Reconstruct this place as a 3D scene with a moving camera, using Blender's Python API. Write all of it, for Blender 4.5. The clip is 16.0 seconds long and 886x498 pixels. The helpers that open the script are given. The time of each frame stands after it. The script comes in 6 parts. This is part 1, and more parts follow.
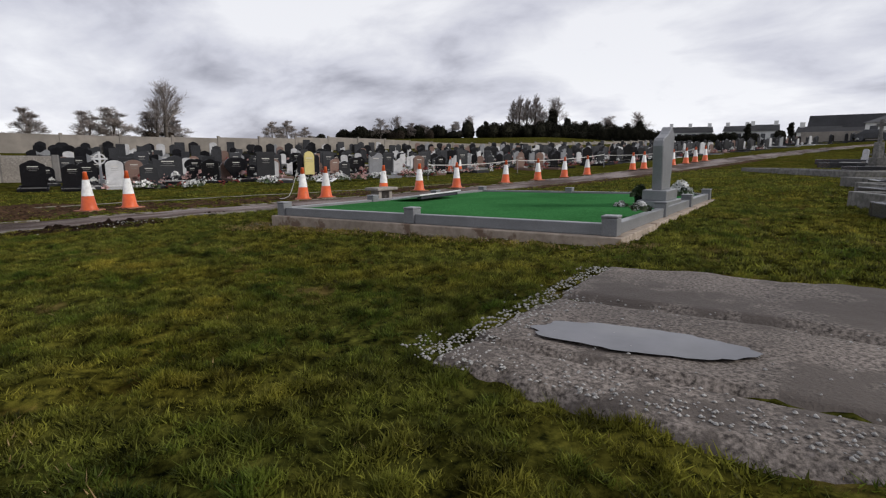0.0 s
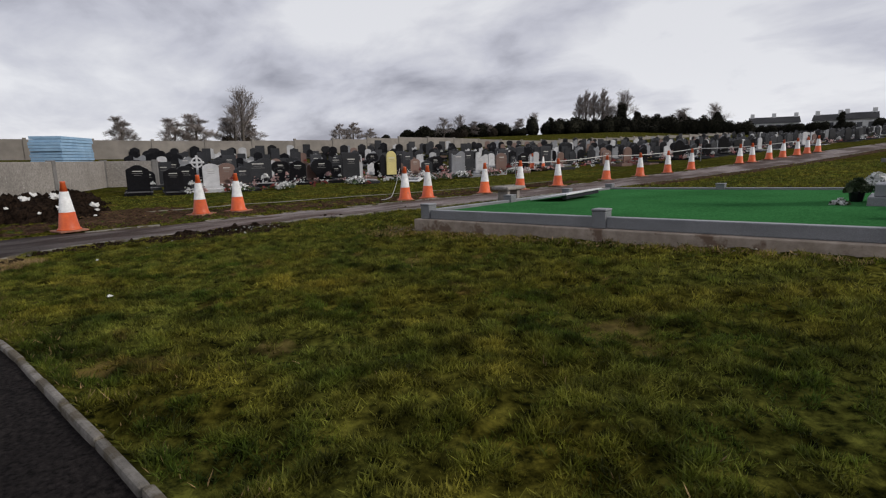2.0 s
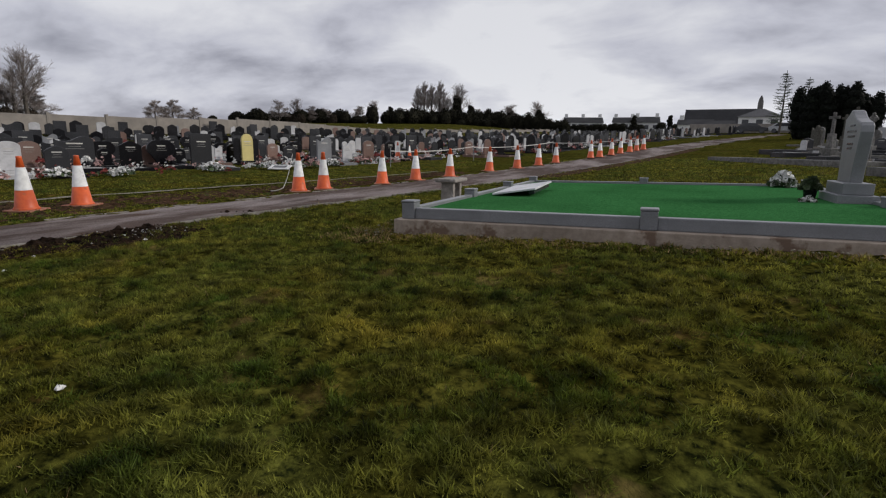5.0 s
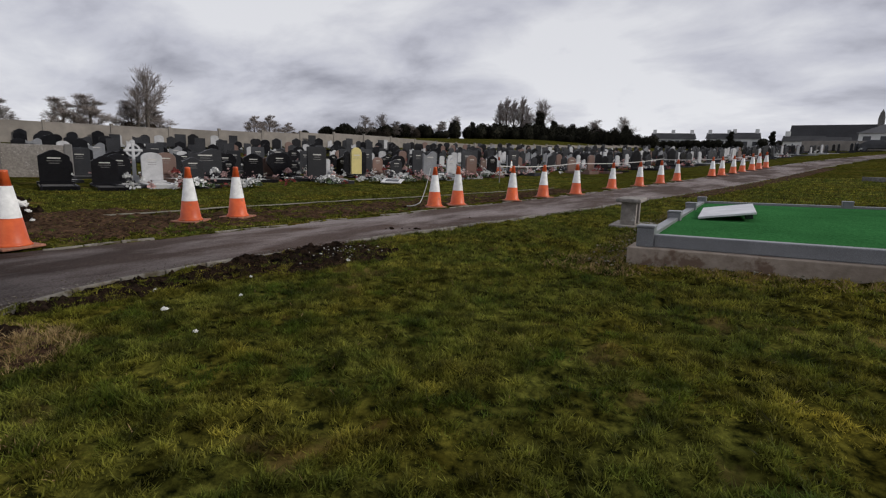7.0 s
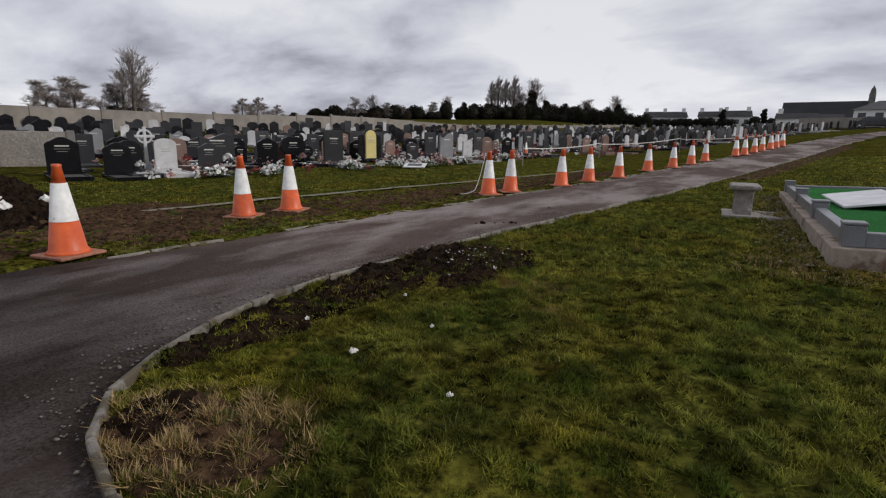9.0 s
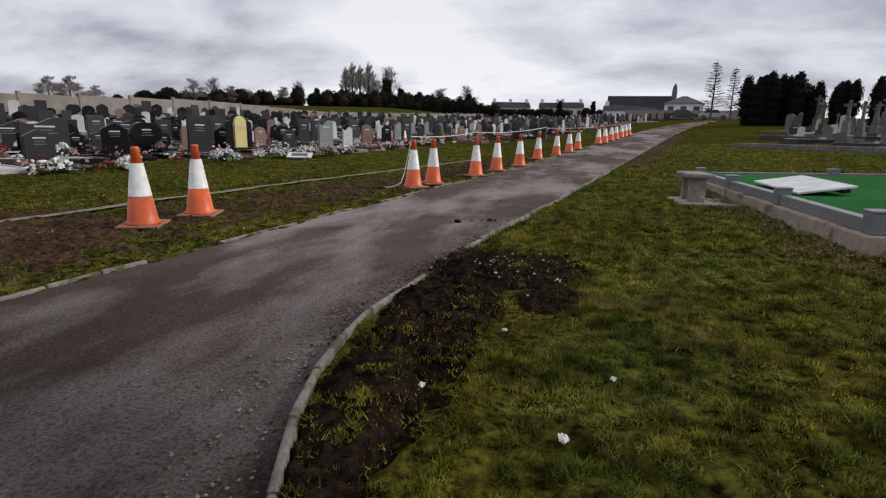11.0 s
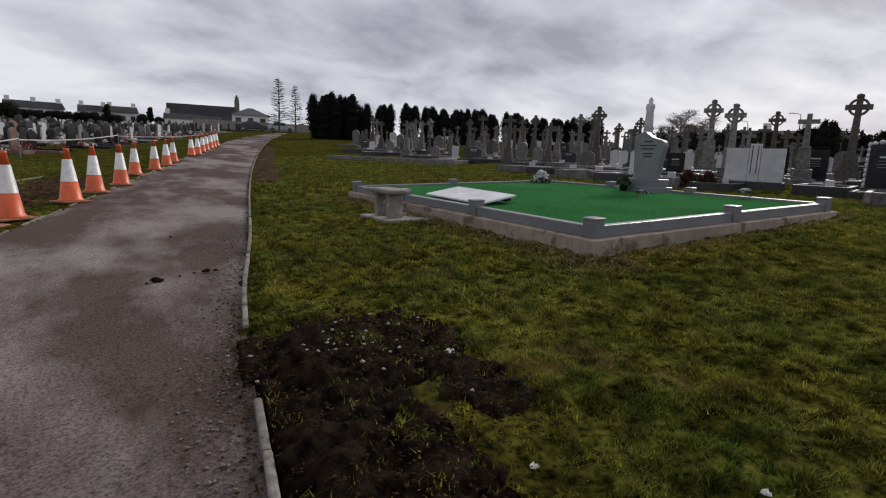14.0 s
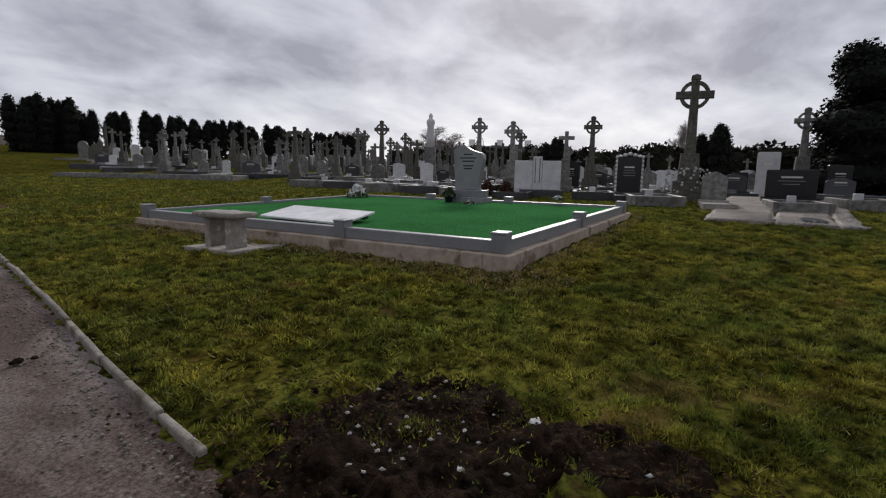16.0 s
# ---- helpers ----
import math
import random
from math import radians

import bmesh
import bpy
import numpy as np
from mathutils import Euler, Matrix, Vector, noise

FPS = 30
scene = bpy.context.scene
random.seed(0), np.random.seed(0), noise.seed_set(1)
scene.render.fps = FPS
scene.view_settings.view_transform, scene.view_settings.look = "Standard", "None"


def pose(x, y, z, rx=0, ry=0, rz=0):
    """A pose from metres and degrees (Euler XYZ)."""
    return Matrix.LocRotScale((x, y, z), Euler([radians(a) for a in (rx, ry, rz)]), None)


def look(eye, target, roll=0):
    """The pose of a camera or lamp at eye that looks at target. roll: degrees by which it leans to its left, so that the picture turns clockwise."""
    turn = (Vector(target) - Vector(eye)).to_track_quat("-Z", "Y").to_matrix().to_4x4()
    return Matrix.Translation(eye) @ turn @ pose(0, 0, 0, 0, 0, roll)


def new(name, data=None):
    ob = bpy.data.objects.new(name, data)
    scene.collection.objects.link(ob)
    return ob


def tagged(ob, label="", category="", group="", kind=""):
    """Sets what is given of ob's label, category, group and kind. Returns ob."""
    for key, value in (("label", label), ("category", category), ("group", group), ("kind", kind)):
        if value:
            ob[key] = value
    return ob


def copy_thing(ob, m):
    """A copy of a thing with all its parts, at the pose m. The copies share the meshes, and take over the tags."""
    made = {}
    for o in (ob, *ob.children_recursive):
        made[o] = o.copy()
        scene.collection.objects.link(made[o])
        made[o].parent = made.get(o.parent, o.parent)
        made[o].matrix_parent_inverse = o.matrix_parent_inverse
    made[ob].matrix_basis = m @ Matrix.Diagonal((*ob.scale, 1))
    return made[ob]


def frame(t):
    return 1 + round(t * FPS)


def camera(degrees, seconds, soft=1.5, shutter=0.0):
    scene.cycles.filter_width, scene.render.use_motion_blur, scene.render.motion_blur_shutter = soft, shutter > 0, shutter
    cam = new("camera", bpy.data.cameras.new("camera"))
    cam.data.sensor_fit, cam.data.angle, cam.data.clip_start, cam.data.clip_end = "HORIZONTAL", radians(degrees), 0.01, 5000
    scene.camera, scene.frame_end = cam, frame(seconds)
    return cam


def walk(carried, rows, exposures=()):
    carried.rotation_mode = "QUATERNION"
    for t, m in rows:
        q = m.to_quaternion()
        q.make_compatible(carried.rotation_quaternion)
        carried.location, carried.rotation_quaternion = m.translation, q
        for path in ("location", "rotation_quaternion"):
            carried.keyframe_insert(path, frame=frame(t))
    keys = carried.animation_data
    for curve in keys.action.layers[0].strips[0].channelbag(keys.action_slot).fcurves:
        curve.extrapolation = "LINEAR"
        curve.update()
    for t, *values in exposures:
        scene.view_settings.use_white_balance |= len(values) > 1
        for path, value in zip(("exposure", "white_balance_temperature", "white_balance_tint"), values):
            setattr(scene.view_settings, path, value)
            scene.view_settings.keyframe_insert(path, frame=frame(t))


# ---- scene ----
# ---------------------------------------------------------------- camera
cam = camera(81.6, 16.0, soft=1.2)
PATH = [
    (0, (7.22, -5.50, 1.160), (6.079, -3.894, 0.814), 0.4),
    (0.5, (6.76, -5.53, 1.148), (5.509, -4.012, 0.784), 0.2),
    (1, (6.266, -5.558, 1.145), (4.909, -4.132, 0.789), -0.1),
    (1.5, (5.771, -5.548, 1.138), (4.434, -4.102, 0.786), -0.9),
    (2, (5.346, -5.622, 1.103), (4.031, -4.156, 0.754), -0.8),
    (2.5, (4.882, -5.623, 1.075), (3.543, -4.177, 0.734), 0.2),
    (3, (4.464, -5.709, 1.075), (3.295, -4.127, 0.716), -0.2),
    (3.5, (4.025, -5.684, 1.075), (2.98, -4.022, 0.695), -0.4),
    (5.8, (2.212, -5.581, 1.088), (1.495, -3.754, 0.702), 1.6),
    (6, (2.007, -5.533, 1.092), (1.142, -3.769, 0.717), 0.6),
    (6.5, (1.418, -5.599, 1.061), (0.385, -3.919, 0.726), 0.4),
    (7, (0.971, -5.681, 1.034), (-0.055, -3.999, 0.693), 1.7),
    (7.5, (0.424, -5.687, 1.035), (-0.68, -4.059, 0.672), 2.7),
    (8, (-0.061, -5.729, 1.052), (-1.043, -4.034, 0.65), 0.9),
    (8.2, (-0.22, -5.747, 1.056), (-1.235, -4.07, 0.659), 1.4),
    (10.5, (-2.337, -5.586, 1.054), (-2.974, -3.747, 0.595), 0.7),
    (11, (-2.77, -5.457, 1.028), (-3.229, -3.561, 0.586), 1.3),
    (11.5, (-3.161, -5.301, 1.029), (-3.474, -3.371, 0.606), 1.6),
    (12, (-3.481, -5.055, 1.037), (-3.472, -3.108, 0.58), 2.4),
    (12.5, (-3.762, -4.772, 1.055), (-3.555, -2.826, 0.644), 1.9),
    (13, (-4.002, -4.478, 1.066), (-3.357, -2.627, 0.669), -1.1),
    (13.5, (-4.202, -4.242, 1.023), (-3.4, -2.447, 0.659), 1.4),
    (14, (-4.342, -3.863, 1.035), (-3.303, -2.192, 0.677), 2.0),
    (14.5, (-4.601, -3.532, 1.04), (-3.413, -1.967, 0.672), 0.5),
    (15, (-4.697, -3.139, 1.004), (-3.419, -1.653, 0.607), 1.7),
    (15.5, (-4.846, -2.695, 1.014), (-3.377, -1.368, 0.73), 2.1),
    (16, (-4.844, -2.262, 0.988), (-3.16, -1.22, 0.707), 1.1),
]
walk(cam, [(t, look(e, g, r)) for t, e, g, r in PATH],
     exposures=[(0, 0.12), (1, 0.0), (1.5, -0.08), (6, -0.15), (8, -0.12), (10.5, 0.03), (12, 0.15), (13.2, 0.0), (14.5, -0.12), (16, -0.04)])

# ---------------------------------------------------------------- world and sun
SUN_AZ = radians(22)          # from +x towards +y
SUN_EL = radians(27)
world = bpy.data.worlds.new("overcast_sky")
scene.world = world
world.use_nodes = True
wn, wl = world.node_tree.nodes, world.node_tree.links
wn.clear()


def wnode(kind, **values):
    n = wn.new(kind)
    for k, v in values.items():
        n.inputs[k].default_value = v
    return n


def wmath(op, a, b):
    n = wn.new("ShaderNodeMath")
    n.operation = op
    for i, v in enumerate((a, b)):
        if isinstance(v, (int, float)):
            n.inputs[i].default_value = v
        else:
            wl.new(v, n.inputs[i])
    return n.outputs[0]


sky = wn.new("ShaderNodeTexSky")
sky.sky_type = "NISHITA"
sky.sun_disc = False
sky.sun_elevation = SUN_EL
sky.sun_rotation = radians(90) - SUN_AZ
bg_sky = wnode("ShaderNodeBackground", Strength=0.1)
wl.new(sky.outputs[0], bg_sky.inputs[0])
coord = wn.new("ShaderNodeTexCoord")
split = wn.new("ShaderNodeSeparateXYZ")
wl.new(coord.outputs["Generated"], split.inputs[0])
up = wmath("ADD", wmath("MAXIMUM", split.outputs[2], 0.0), 0.30)
flat = wn.new("ShaderNodeCombineXYZ")
wl.new(wmath("DIVIDE", split.outputs[0], up), flat.inputs[0])
wl.new(wmath("DIVIDE", split.outputs[1], up), flat.inputs[1])
turn = wn.new("ShaderNodeMapping")
turn.inputs["Rotation"].default_value = (0, 0, radians(35))
turn.inputs["Scale"].default_value = (0.75, 0.95, 1)
turn.inputs["Location"].default_value = (5.2, 3.1, 0)
wl.new(flat.outputs[0], turn.inputs[0])
big = wnode("ShaderNodeTexNoise", Scale=0.95, Detail=9.0, Roughness=0.52, Distortion=0.25)
wl.new(turn.outputs[0], big.inputs["Vector"])
fine = wnode("ShaderNodeTexNoise", Scale=3.1, Detail=8.0, Roughness=0.55, Distortion=0.3)
wl.new(turn.outputs[0], fine.inputs["Vector"])
mixed = wmath("ADD", wmath("MULTIPLY", big.outputs[0], 0.66), wmath("MULTIPLY", fine.outputs[0], 0.34))
ramp = wn.new("ShaderNodeValToRGB")
ramp.color_ramp.elements[0].position, ramp.color_ramp.elements[0].color = 0.39, (0.36, 0.363, 0.43, 1)
ramp.color_ramp.elements[1].position, ramp.color_ramp.elements[1].color = 0.585, (0.88, 0.885, 0.93, 1)
mid = ramp.color_ramp.elements.new(0.48)
mid.color = (0.63, 0.637, 0.72, 1)
wl.new(mixed, ramp.inputs[0])
# thinner, brighter cloud round the hidden sun and along the skyline
sun_way = wn.new("ShaderNodeVectorMath")
sun_way.operation = "DOT_PRODUCT"
wl.new(coord.outputs["Generated"], sun_way.inputs[0])
sun_way.inputs[1].default_value = (math.cos(SUN_EL) * math.cos(SUN_AZ), math.cos(SUN_EL) * math.sin(SUN_AZ), math.sin(SUN_EL))
near_sun = wmath("POWER", wmath("MAXIMUM", sun_way.outputs["Value"], 0.0), 22.0)
low = wmath("POWER", wmath("SUBTRACT", 1.0, wmath("MAXIMUM", split.outputs[2], 0.0)), 9.0)
gain = wmath("ADD", wmath("ADD", 0.92, wmath("MULTIPLY", near_sun, 0.28)), wmath("MULTIPLY", low, 0.16))
lit = wn.new("ShaderNodeMixRGB")
lit.blend_type = "MULTIPLY"
lit.inputs[0].default_value = 1.0
wl.new(ramp.outputs[0], lit.inputs[1])
wl.new(gain, lit.inputs[2])
bg_cloud = wnode("ShaderNodeBackground", Strength=1.0)
wl.new(lit.outputs[0], bg_cloud.inputs[0])
cover = wn.new("ShaderNodeMixShader")
cover.inputs[0].default_value = 0.94
wl.new(bg_sky.outputs[0], cover.inputs[1])
wl.new(bg_cloud.outputs[0], cover.inputs[2])
wout = wn.new("ShaderNodeOutputWorld")
wl.new(cover.outputs[0], wout.inputs[0])

sun = new("sun", bpy.data.lights.new("sun", "SUN"))
sun.data.energy = 2.3
sun.data.angle = radians(11)
sun.data.color = (1.0, 0.95, 0.88)
sun.matrix_world = look((20 * math.cos(SUN_AZ), 20 * math.sin(SUN_AZ), 20 * math.tan(SUN_EL)), (0, 0, 0))


# ---------------------------------------------------------------- materials
def mat(name, c1, c2, rough=0.8, scale=8.0, big=0.7, bump=0.2, bump_scale=None, each=0.0, metal=0.0, spot=None, island=0.0, spec=0.5, coords="world", thr=(0.35, 0.65), veil=False, streak=None, dark_y=None, bump_d=0.02, thin_leaf=0.0):
    """Two colours mixed by fine and coarse noise, with relief. each: lightness change from object to object.
    spot: (colour, scale, threshold) for stains with a shape of their own."""
    m = bpy.data.materials.new(name)
    m.use_nodes = True
    n, l = m.node_tree.nodes, m.node_tree.links
    b = n["Principled BSDF"]
    b.inputs["Roughness"].default_value = rough
    b.inputs["Metallic"].default_value = metal
    b.inputs["Specular IOR Level"].default_value = spec
    if coords == "world":
        src = n.new("ShaderNodeNewGeometry").outputs["Position"]
    else:
        src = n.new("ShaderNodeTexCoord").outputs["Object"]

    def noise_of(s, detail=5.0, rgh=0.6):
        t = n.new("ShaderNodeTexNoise")
        t.inputs["Scale"].default_value, t.inputs["Detail"].default_value, t.inputs["Roughness"].default_value = s, detail, rgh
        l.new(src, t.inputs["Vector"])
        return t.outputs[0]

    def ramp_of(v, a, c):
        r = n.new("ShaderNodeMapRange")
        r.inputs[1].default_value, r.inputs[2].default_value = a, c
        l.new(v, r.inputs[0])
        return r.outputs[0]

    def mix(fac, a, c, mode="MIX"):
        x = n.new("ShaderNodeMixRGB")
        x.blend_type = mode
        for i, v in enumerate((fac, a, c)):
            if isinstance(v, float):
                x.inputs[i].default_value = v
            elif isinstance(v, tuple):
                x.inputs[i].default_value = (*v, 1)
            else:
                l.new(v, x.inputs[i])
        return x.outputs[0]

    fine = noise_of(scale)
    coarse = noise_of(big, 3.0)
    col = mix(ramp_of(fine, *thr), c1, c2)
    dark = tuple(0.55 * v for v in c1)
    col = mix(ramp_of(coarse, 0.4, 0.75), col, mix(0.5, col, dark))
    if spot:
        col = mix(ramp_of(noise_of(spot[1], 6.0), spot[2], spot[2] + 0.06), col, spot[0])
    if veil:
        # broad drifts of yellower, mossier sward
        col = mix(ramp_of(noise_of(0.8, 4.0), 0.42, 0.66), col, mix(1.0, col, (1.3, 1.1, 0.9), "MULTIPLY"))
        # shade in the hollows between clumps put into the colour, a hand wide
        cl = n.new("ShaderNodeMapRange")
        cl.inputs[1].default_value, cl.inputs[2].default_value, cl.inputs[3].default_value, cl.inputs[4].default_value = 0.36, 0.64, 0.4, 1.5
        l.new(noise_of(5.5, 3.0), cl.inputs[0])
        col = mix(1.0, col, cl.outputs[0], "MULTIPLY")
    if streak:
        # pale streaks along y: wear, and sheen put into the colour
        sm = n.new("ShaderNodeMapping")
        sm.inputs["Scale"].default_value = (1.0, 0.42, 1.0)
        l.new(src, sm.inputs[0])
        st = n.new("ShaderNodeTexNoise")
        st.inputs["Scale"].default_value, st.inputs["Detail"].default_value, st.inputs["Roughness"].default_value = streak[1], 8.0, 0.62
        l.new(sm.outputs[0], st.inputs["Vector"])
        worn = n.new("ShaderNodeMath")
        worn.operation = "MULTIPLY"
        l.new(ramp_of(st.outputs[0], 0.45, 0.61), worn.inputs[0])
        l.new(ramp_of(fine, 0.25, 0.6), worn.inputs[1])
        col = mix(worn.outputs[0], col, streak[0])
    if dark_y:
        # darker stretch that fades out along y with an uneven edge
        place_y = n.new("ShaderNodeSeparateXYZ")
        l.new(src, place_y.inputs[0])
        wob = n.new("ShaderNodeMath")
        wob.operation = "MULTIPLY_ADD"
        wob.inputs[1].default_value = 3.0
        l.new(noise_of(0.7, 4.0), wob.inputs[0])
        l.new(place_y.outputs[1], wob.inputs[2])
        dark_gain = n.new("ShaderNodeMapRange")
        dark_gain.inputs[1].default_value, dark_gain.inputs[2].default_value, dark_gain.inputs[3].default_value, dark_gain.inputs[4].default_value = dark_y[1] + 1.5, dark_y[2] + 1.5, dark_y[0], 1.0
        l.new(wob.outputs[0], dark_gain.inputs[0])
        col = mix(1.0, col, dark_gain.outputs[0], "MULTIPLY")
    if each or island:
        if island:
            rnd = n.new("ShaderNodeNewGeometry").outputs["Random Per Island"]
        else:
            rnd = n.new("ShaderNodeObjectInfo").outputs["Random"]
        k = max(each, island)
        r = n.new("ShaderNodeMapRange")
        r.inputs[3].default_value, r.inputs[4].default_value = 1 - k, 1 + k
        l.new(rnd, r.inputs[0])
        col = mix(1.0, col, r.outputs[0], "MULTIPLY")
    l.new(col, b.inputs["Base Color"])
    if thin_leaf:
        # thin blades let daylight through
        through_leaf = n.new("ShaderNodeBsdfTranslucent")
        l.new(col, through_leaf.inputs["Color"])
        both = n.new("ShaderNodeMixShader")
        both.inputs[0].default_value = thin_leaf
        l.new(b.outputs[0], both.inputs[1])
        l.new(through_leaf.outputs[0], both.inputs[2])
        l.new(both.outputs[0], n["Material Output"].inputs["Surface"])
    if bump:
        bp = n.new("ShaderNodeBump")
        bp.inputs["Strength"].default_value = bump
        bp.inputs["Distance"].default_value = bump_d
        l.new(noise_of(bump_scale or scale * 2, 6.0), bp.inputs["Height"])
        l.new(bp.outputs[0], b.inputs["Normal"])
    return m


# near-black first colour of the sward stands for the shaded gaps between tufts
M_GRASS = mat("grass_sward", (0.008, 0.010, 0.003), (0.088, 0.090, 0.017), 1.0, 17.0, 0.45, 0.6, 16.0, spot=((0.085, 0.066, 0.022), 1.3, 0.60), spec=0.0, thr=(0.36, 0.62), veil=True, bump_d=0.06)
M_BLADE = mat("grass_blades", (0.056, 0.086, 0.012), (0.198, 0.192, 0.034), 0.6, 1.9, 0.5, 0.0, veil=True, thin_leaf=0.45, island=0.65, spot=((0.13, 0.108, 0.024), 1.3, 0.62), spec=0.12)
M_STRAW = mat("dead_grass", (0.22, 0.145, 0.062), (0.33, 0.24, 0.12), 0.9, 6.0, 1.0, 0.0, island=0.4, spec=0.2)
M_TARMAC = mat("tarmac", (0.050, 0.034, 0.028), (0.150, 0.113, 0.098), 0.85, 60.0, 0.6, 0.5, 90.0, thr=(0.36, 0.68), spec=0.06, streak=((0.31, 0.268, 0.258), 0.75), dark_y=(0.34, -3.8, -0.8), spot=((0.075, 0.048, 0.036), 1.1, 0.60))
M_PATH = mat("dark_path_tarmac", (0.007, 0.006, 0.006), (0.038, 0.032, 0.030), 0.9, 45.0, 0.9, 0.8, 110.0, thr=(0.36, 0.72), spec=0.04)
M_MUD = mat("churned_soil", (0.003, 0.002, 0.0014), (0.038, 0.024, 0.016), 0.95, 14.0, 2.2, 1.0, 32.0, spec=0.03, bump_d=0.05)
M_VERGE = mat("trampled_soil", (0.014, 0.008, 0.005), (0.105, 0.062, 0.036), 0.95, 14.0, 1.0, 0.9, 30.0, spec=0.03, spot=((0.045, 0.06, 0.014), 2.6, 0.60))
M_KERB = mat("concrete_kerb", (0.125, 0.112, 0.094), (0.24, 0.220, 0.192), 0.85, 20.0, 1.5, 0.4, 60.0, each=0.2, spot=((0.075, 0.06, 0.038), 5.0, 0.52))
M_CONC = mat("old_concrete", (0.20, 0.18, 0.16), (0.34, 0.31, 0.28), 0.85, 14.0, 0.8, 0.5, 70.0, spot=((0.42, 0.40, 0.37), 9.0, 0.62))
M_PAD = mat("worn_concrete_pad", (0.034, 0.026, 0.021), (0.28, 0.24, 0.21), 0.7, 55.0, 1.1, 0.6, 60.0, spot=((0.085, 0.070, 0.060), 1.9, 0.50), spec=0.3)
M_PLINTH = mat("plinth_concrete", (0.26, 0.21, 0.165), (0.40, 0.33, 0.27), 0.9, 9.0, 0.9, 0.4, 50.0, spot=((0.15, 0.10, 0.07), 3.0, 0.56))
M_GRANITE = mat("silver_grey_granite", (0.135, 0.14, 0.15), (0.26, 0.266, 0.28), 0.35, 160.0, 2.0, 0.05, 200.0, coords="object")
M_WALL = mat("concrete_panel_wall", (0.20, 0.18, 0.158), (0.27, 0.243, 0.212), 0.9, 1.6, 0.25, 0.15, 12.0, each=0.08)
M_TURF = mat("artificial_turf", (0.030, 0.120, 0.036), (0.058, 0.215, 0.072), 0.95, 30.0, 0.6, 0.8, 220.0, spec=0.0)
M_BOARD = mat("pale_board", (0.55, 0.55, 0.57), (0.70, 0.70, 0.72), 0.5, 6.0, 1.0, 0.05)
M_ORANGE = mat("orange_plastic", (0.58, 0.085, 0.018), (0.70, 0.13, 0.03), 0.45, 9.0, 2.0, 0.08, each=0.12, spot=((0.40, 0.10, 0.04), 7.0, 0.62))
M_SLEEVE = mat("reflective_white_sleeve", (0.62, 0.62, 0.60), (0.80, 0.80, 0.78), 0.4, 9.0, 2.0, 0.05, each=0.08, spot=((0.42, 0.40, 0.36), 8.0, 0.63))
M_RUBBER = mat("cone_base_rubber", (0.24, 0.10, 0.06), (0.36, 0.16, 0.10), 0.8, 20.0, 3.0, 0.2)
M_BLACK = mat("polished_black_granite", (0.004, 0.004, 0.005), (0.011, 0.011, 0.013), 0.22, 120.0, 1.0, 0.03, each=0.4, coords="object", spec=0.3)
M_DKGREY = mat("dark_grey_granite", (0.016, 0.017, 0.019), (0.050, 0.051, 0.056), 0.25, 120.0, 1.0, 0.05, each=0.35, coords="object", spec=0.4)
M_MARBLE = mat("white_marble", (0.36, 0.36, 0.37), (0.52, 0.52, 0.53), 0.5, 4.0, 1.0, 0.05, each=0.15, coords="object")
M_BROWN = mat("brown_granite", (0.12, 0.07, 0.055), (0.20, 0.125, 0.10), 0.35, 90.0, 1.0, 0.05, each=0.3, coords="object")
M_YELLOW = mat("yellow_stone", (0.50, 0.42, 0.14), (0.62, 0.53, 0.22), 0.6, 20.0, 1.0, 0.1, coords="object")
M_LIME = mat("weathered_limestone", (0.058, 0.056, 0.051), (0.18, 0.174, 0.163), 0.55, 9.0, 0.9, 0.5, 30.0, each=0.3, spot=((0.07, 0.07, 0.06), 3.0, 0.58))
M_CROSS = mat("lichened_stone", (0.045, 0.043, 0.036), (0.12, 0.113, 0.095), 0.95, 12.0, 1.0, 0.6, 40.0, spot=((0.07, 0.07, 0.055), 4.0, 0.56))
M_GOLD = mat("lettering_paint", (0.42, 0.41, 0.38), (0.55, 0.53, 0.50), 0.6, 20.0, 2.0, 0.0)
M_FAINT = mat("faint_lettering", (0.16, 0.155, 0.15), (0.24, 0.235, 0.22), 0.7, 20.0, 2.0, 0.0)
M_GRAVEL = mat("white_gravel", (0.30, 0.29, 0.28), (0.66, 0.65, 0.63), 0.9, 60.0, 3.0, 0.8, 90.0, each=0.25)
M_DKBED = mat("dark_gravel", (0.02, 0.019, 0.018), (0.09, 0.085, 0.08), 0.9, 50.0, 3.0, 0.8, 90.0, each=0.3)
M_WHITEFL = mat("white_petals", (0.55, 0.55, 0.54), (0.74, 0.74, 0.72), 0.8, 30.0, 4.0, 0.0, island=0.12)
M_PINKFL = mat("pink_petals", (0.42, 0.22, 0.21), (0.60, 0.44, 0.41), 0.8, 30.0, 4.0, 0.0, island=0.3)
M_REDFL = mat("red_petals", (0.16, 0.02, 0.02), (0.30, 0.06, 0.05), 0.8, 30.0, 4.0, 0.0, island=0.3)
M_LEAF = mat("shrub_leaves", (0.022, 0.04, 0.014), (0.05, 0.075, 0.025), 0.7, 6.0, 1.0, 0.0, island=0.4)
M_SHRUB = mat("reddish_shrub_leaves", (0.035, 0.018, 0.012), (0.09, 0.045, 0.03), 0.8, 8.0, 1.0, 0.0, island=0.4, spec=0.1)
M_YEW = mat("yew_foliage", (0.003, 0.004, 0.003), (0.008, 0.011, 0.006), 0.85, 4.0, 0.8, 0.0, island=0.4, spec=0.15)
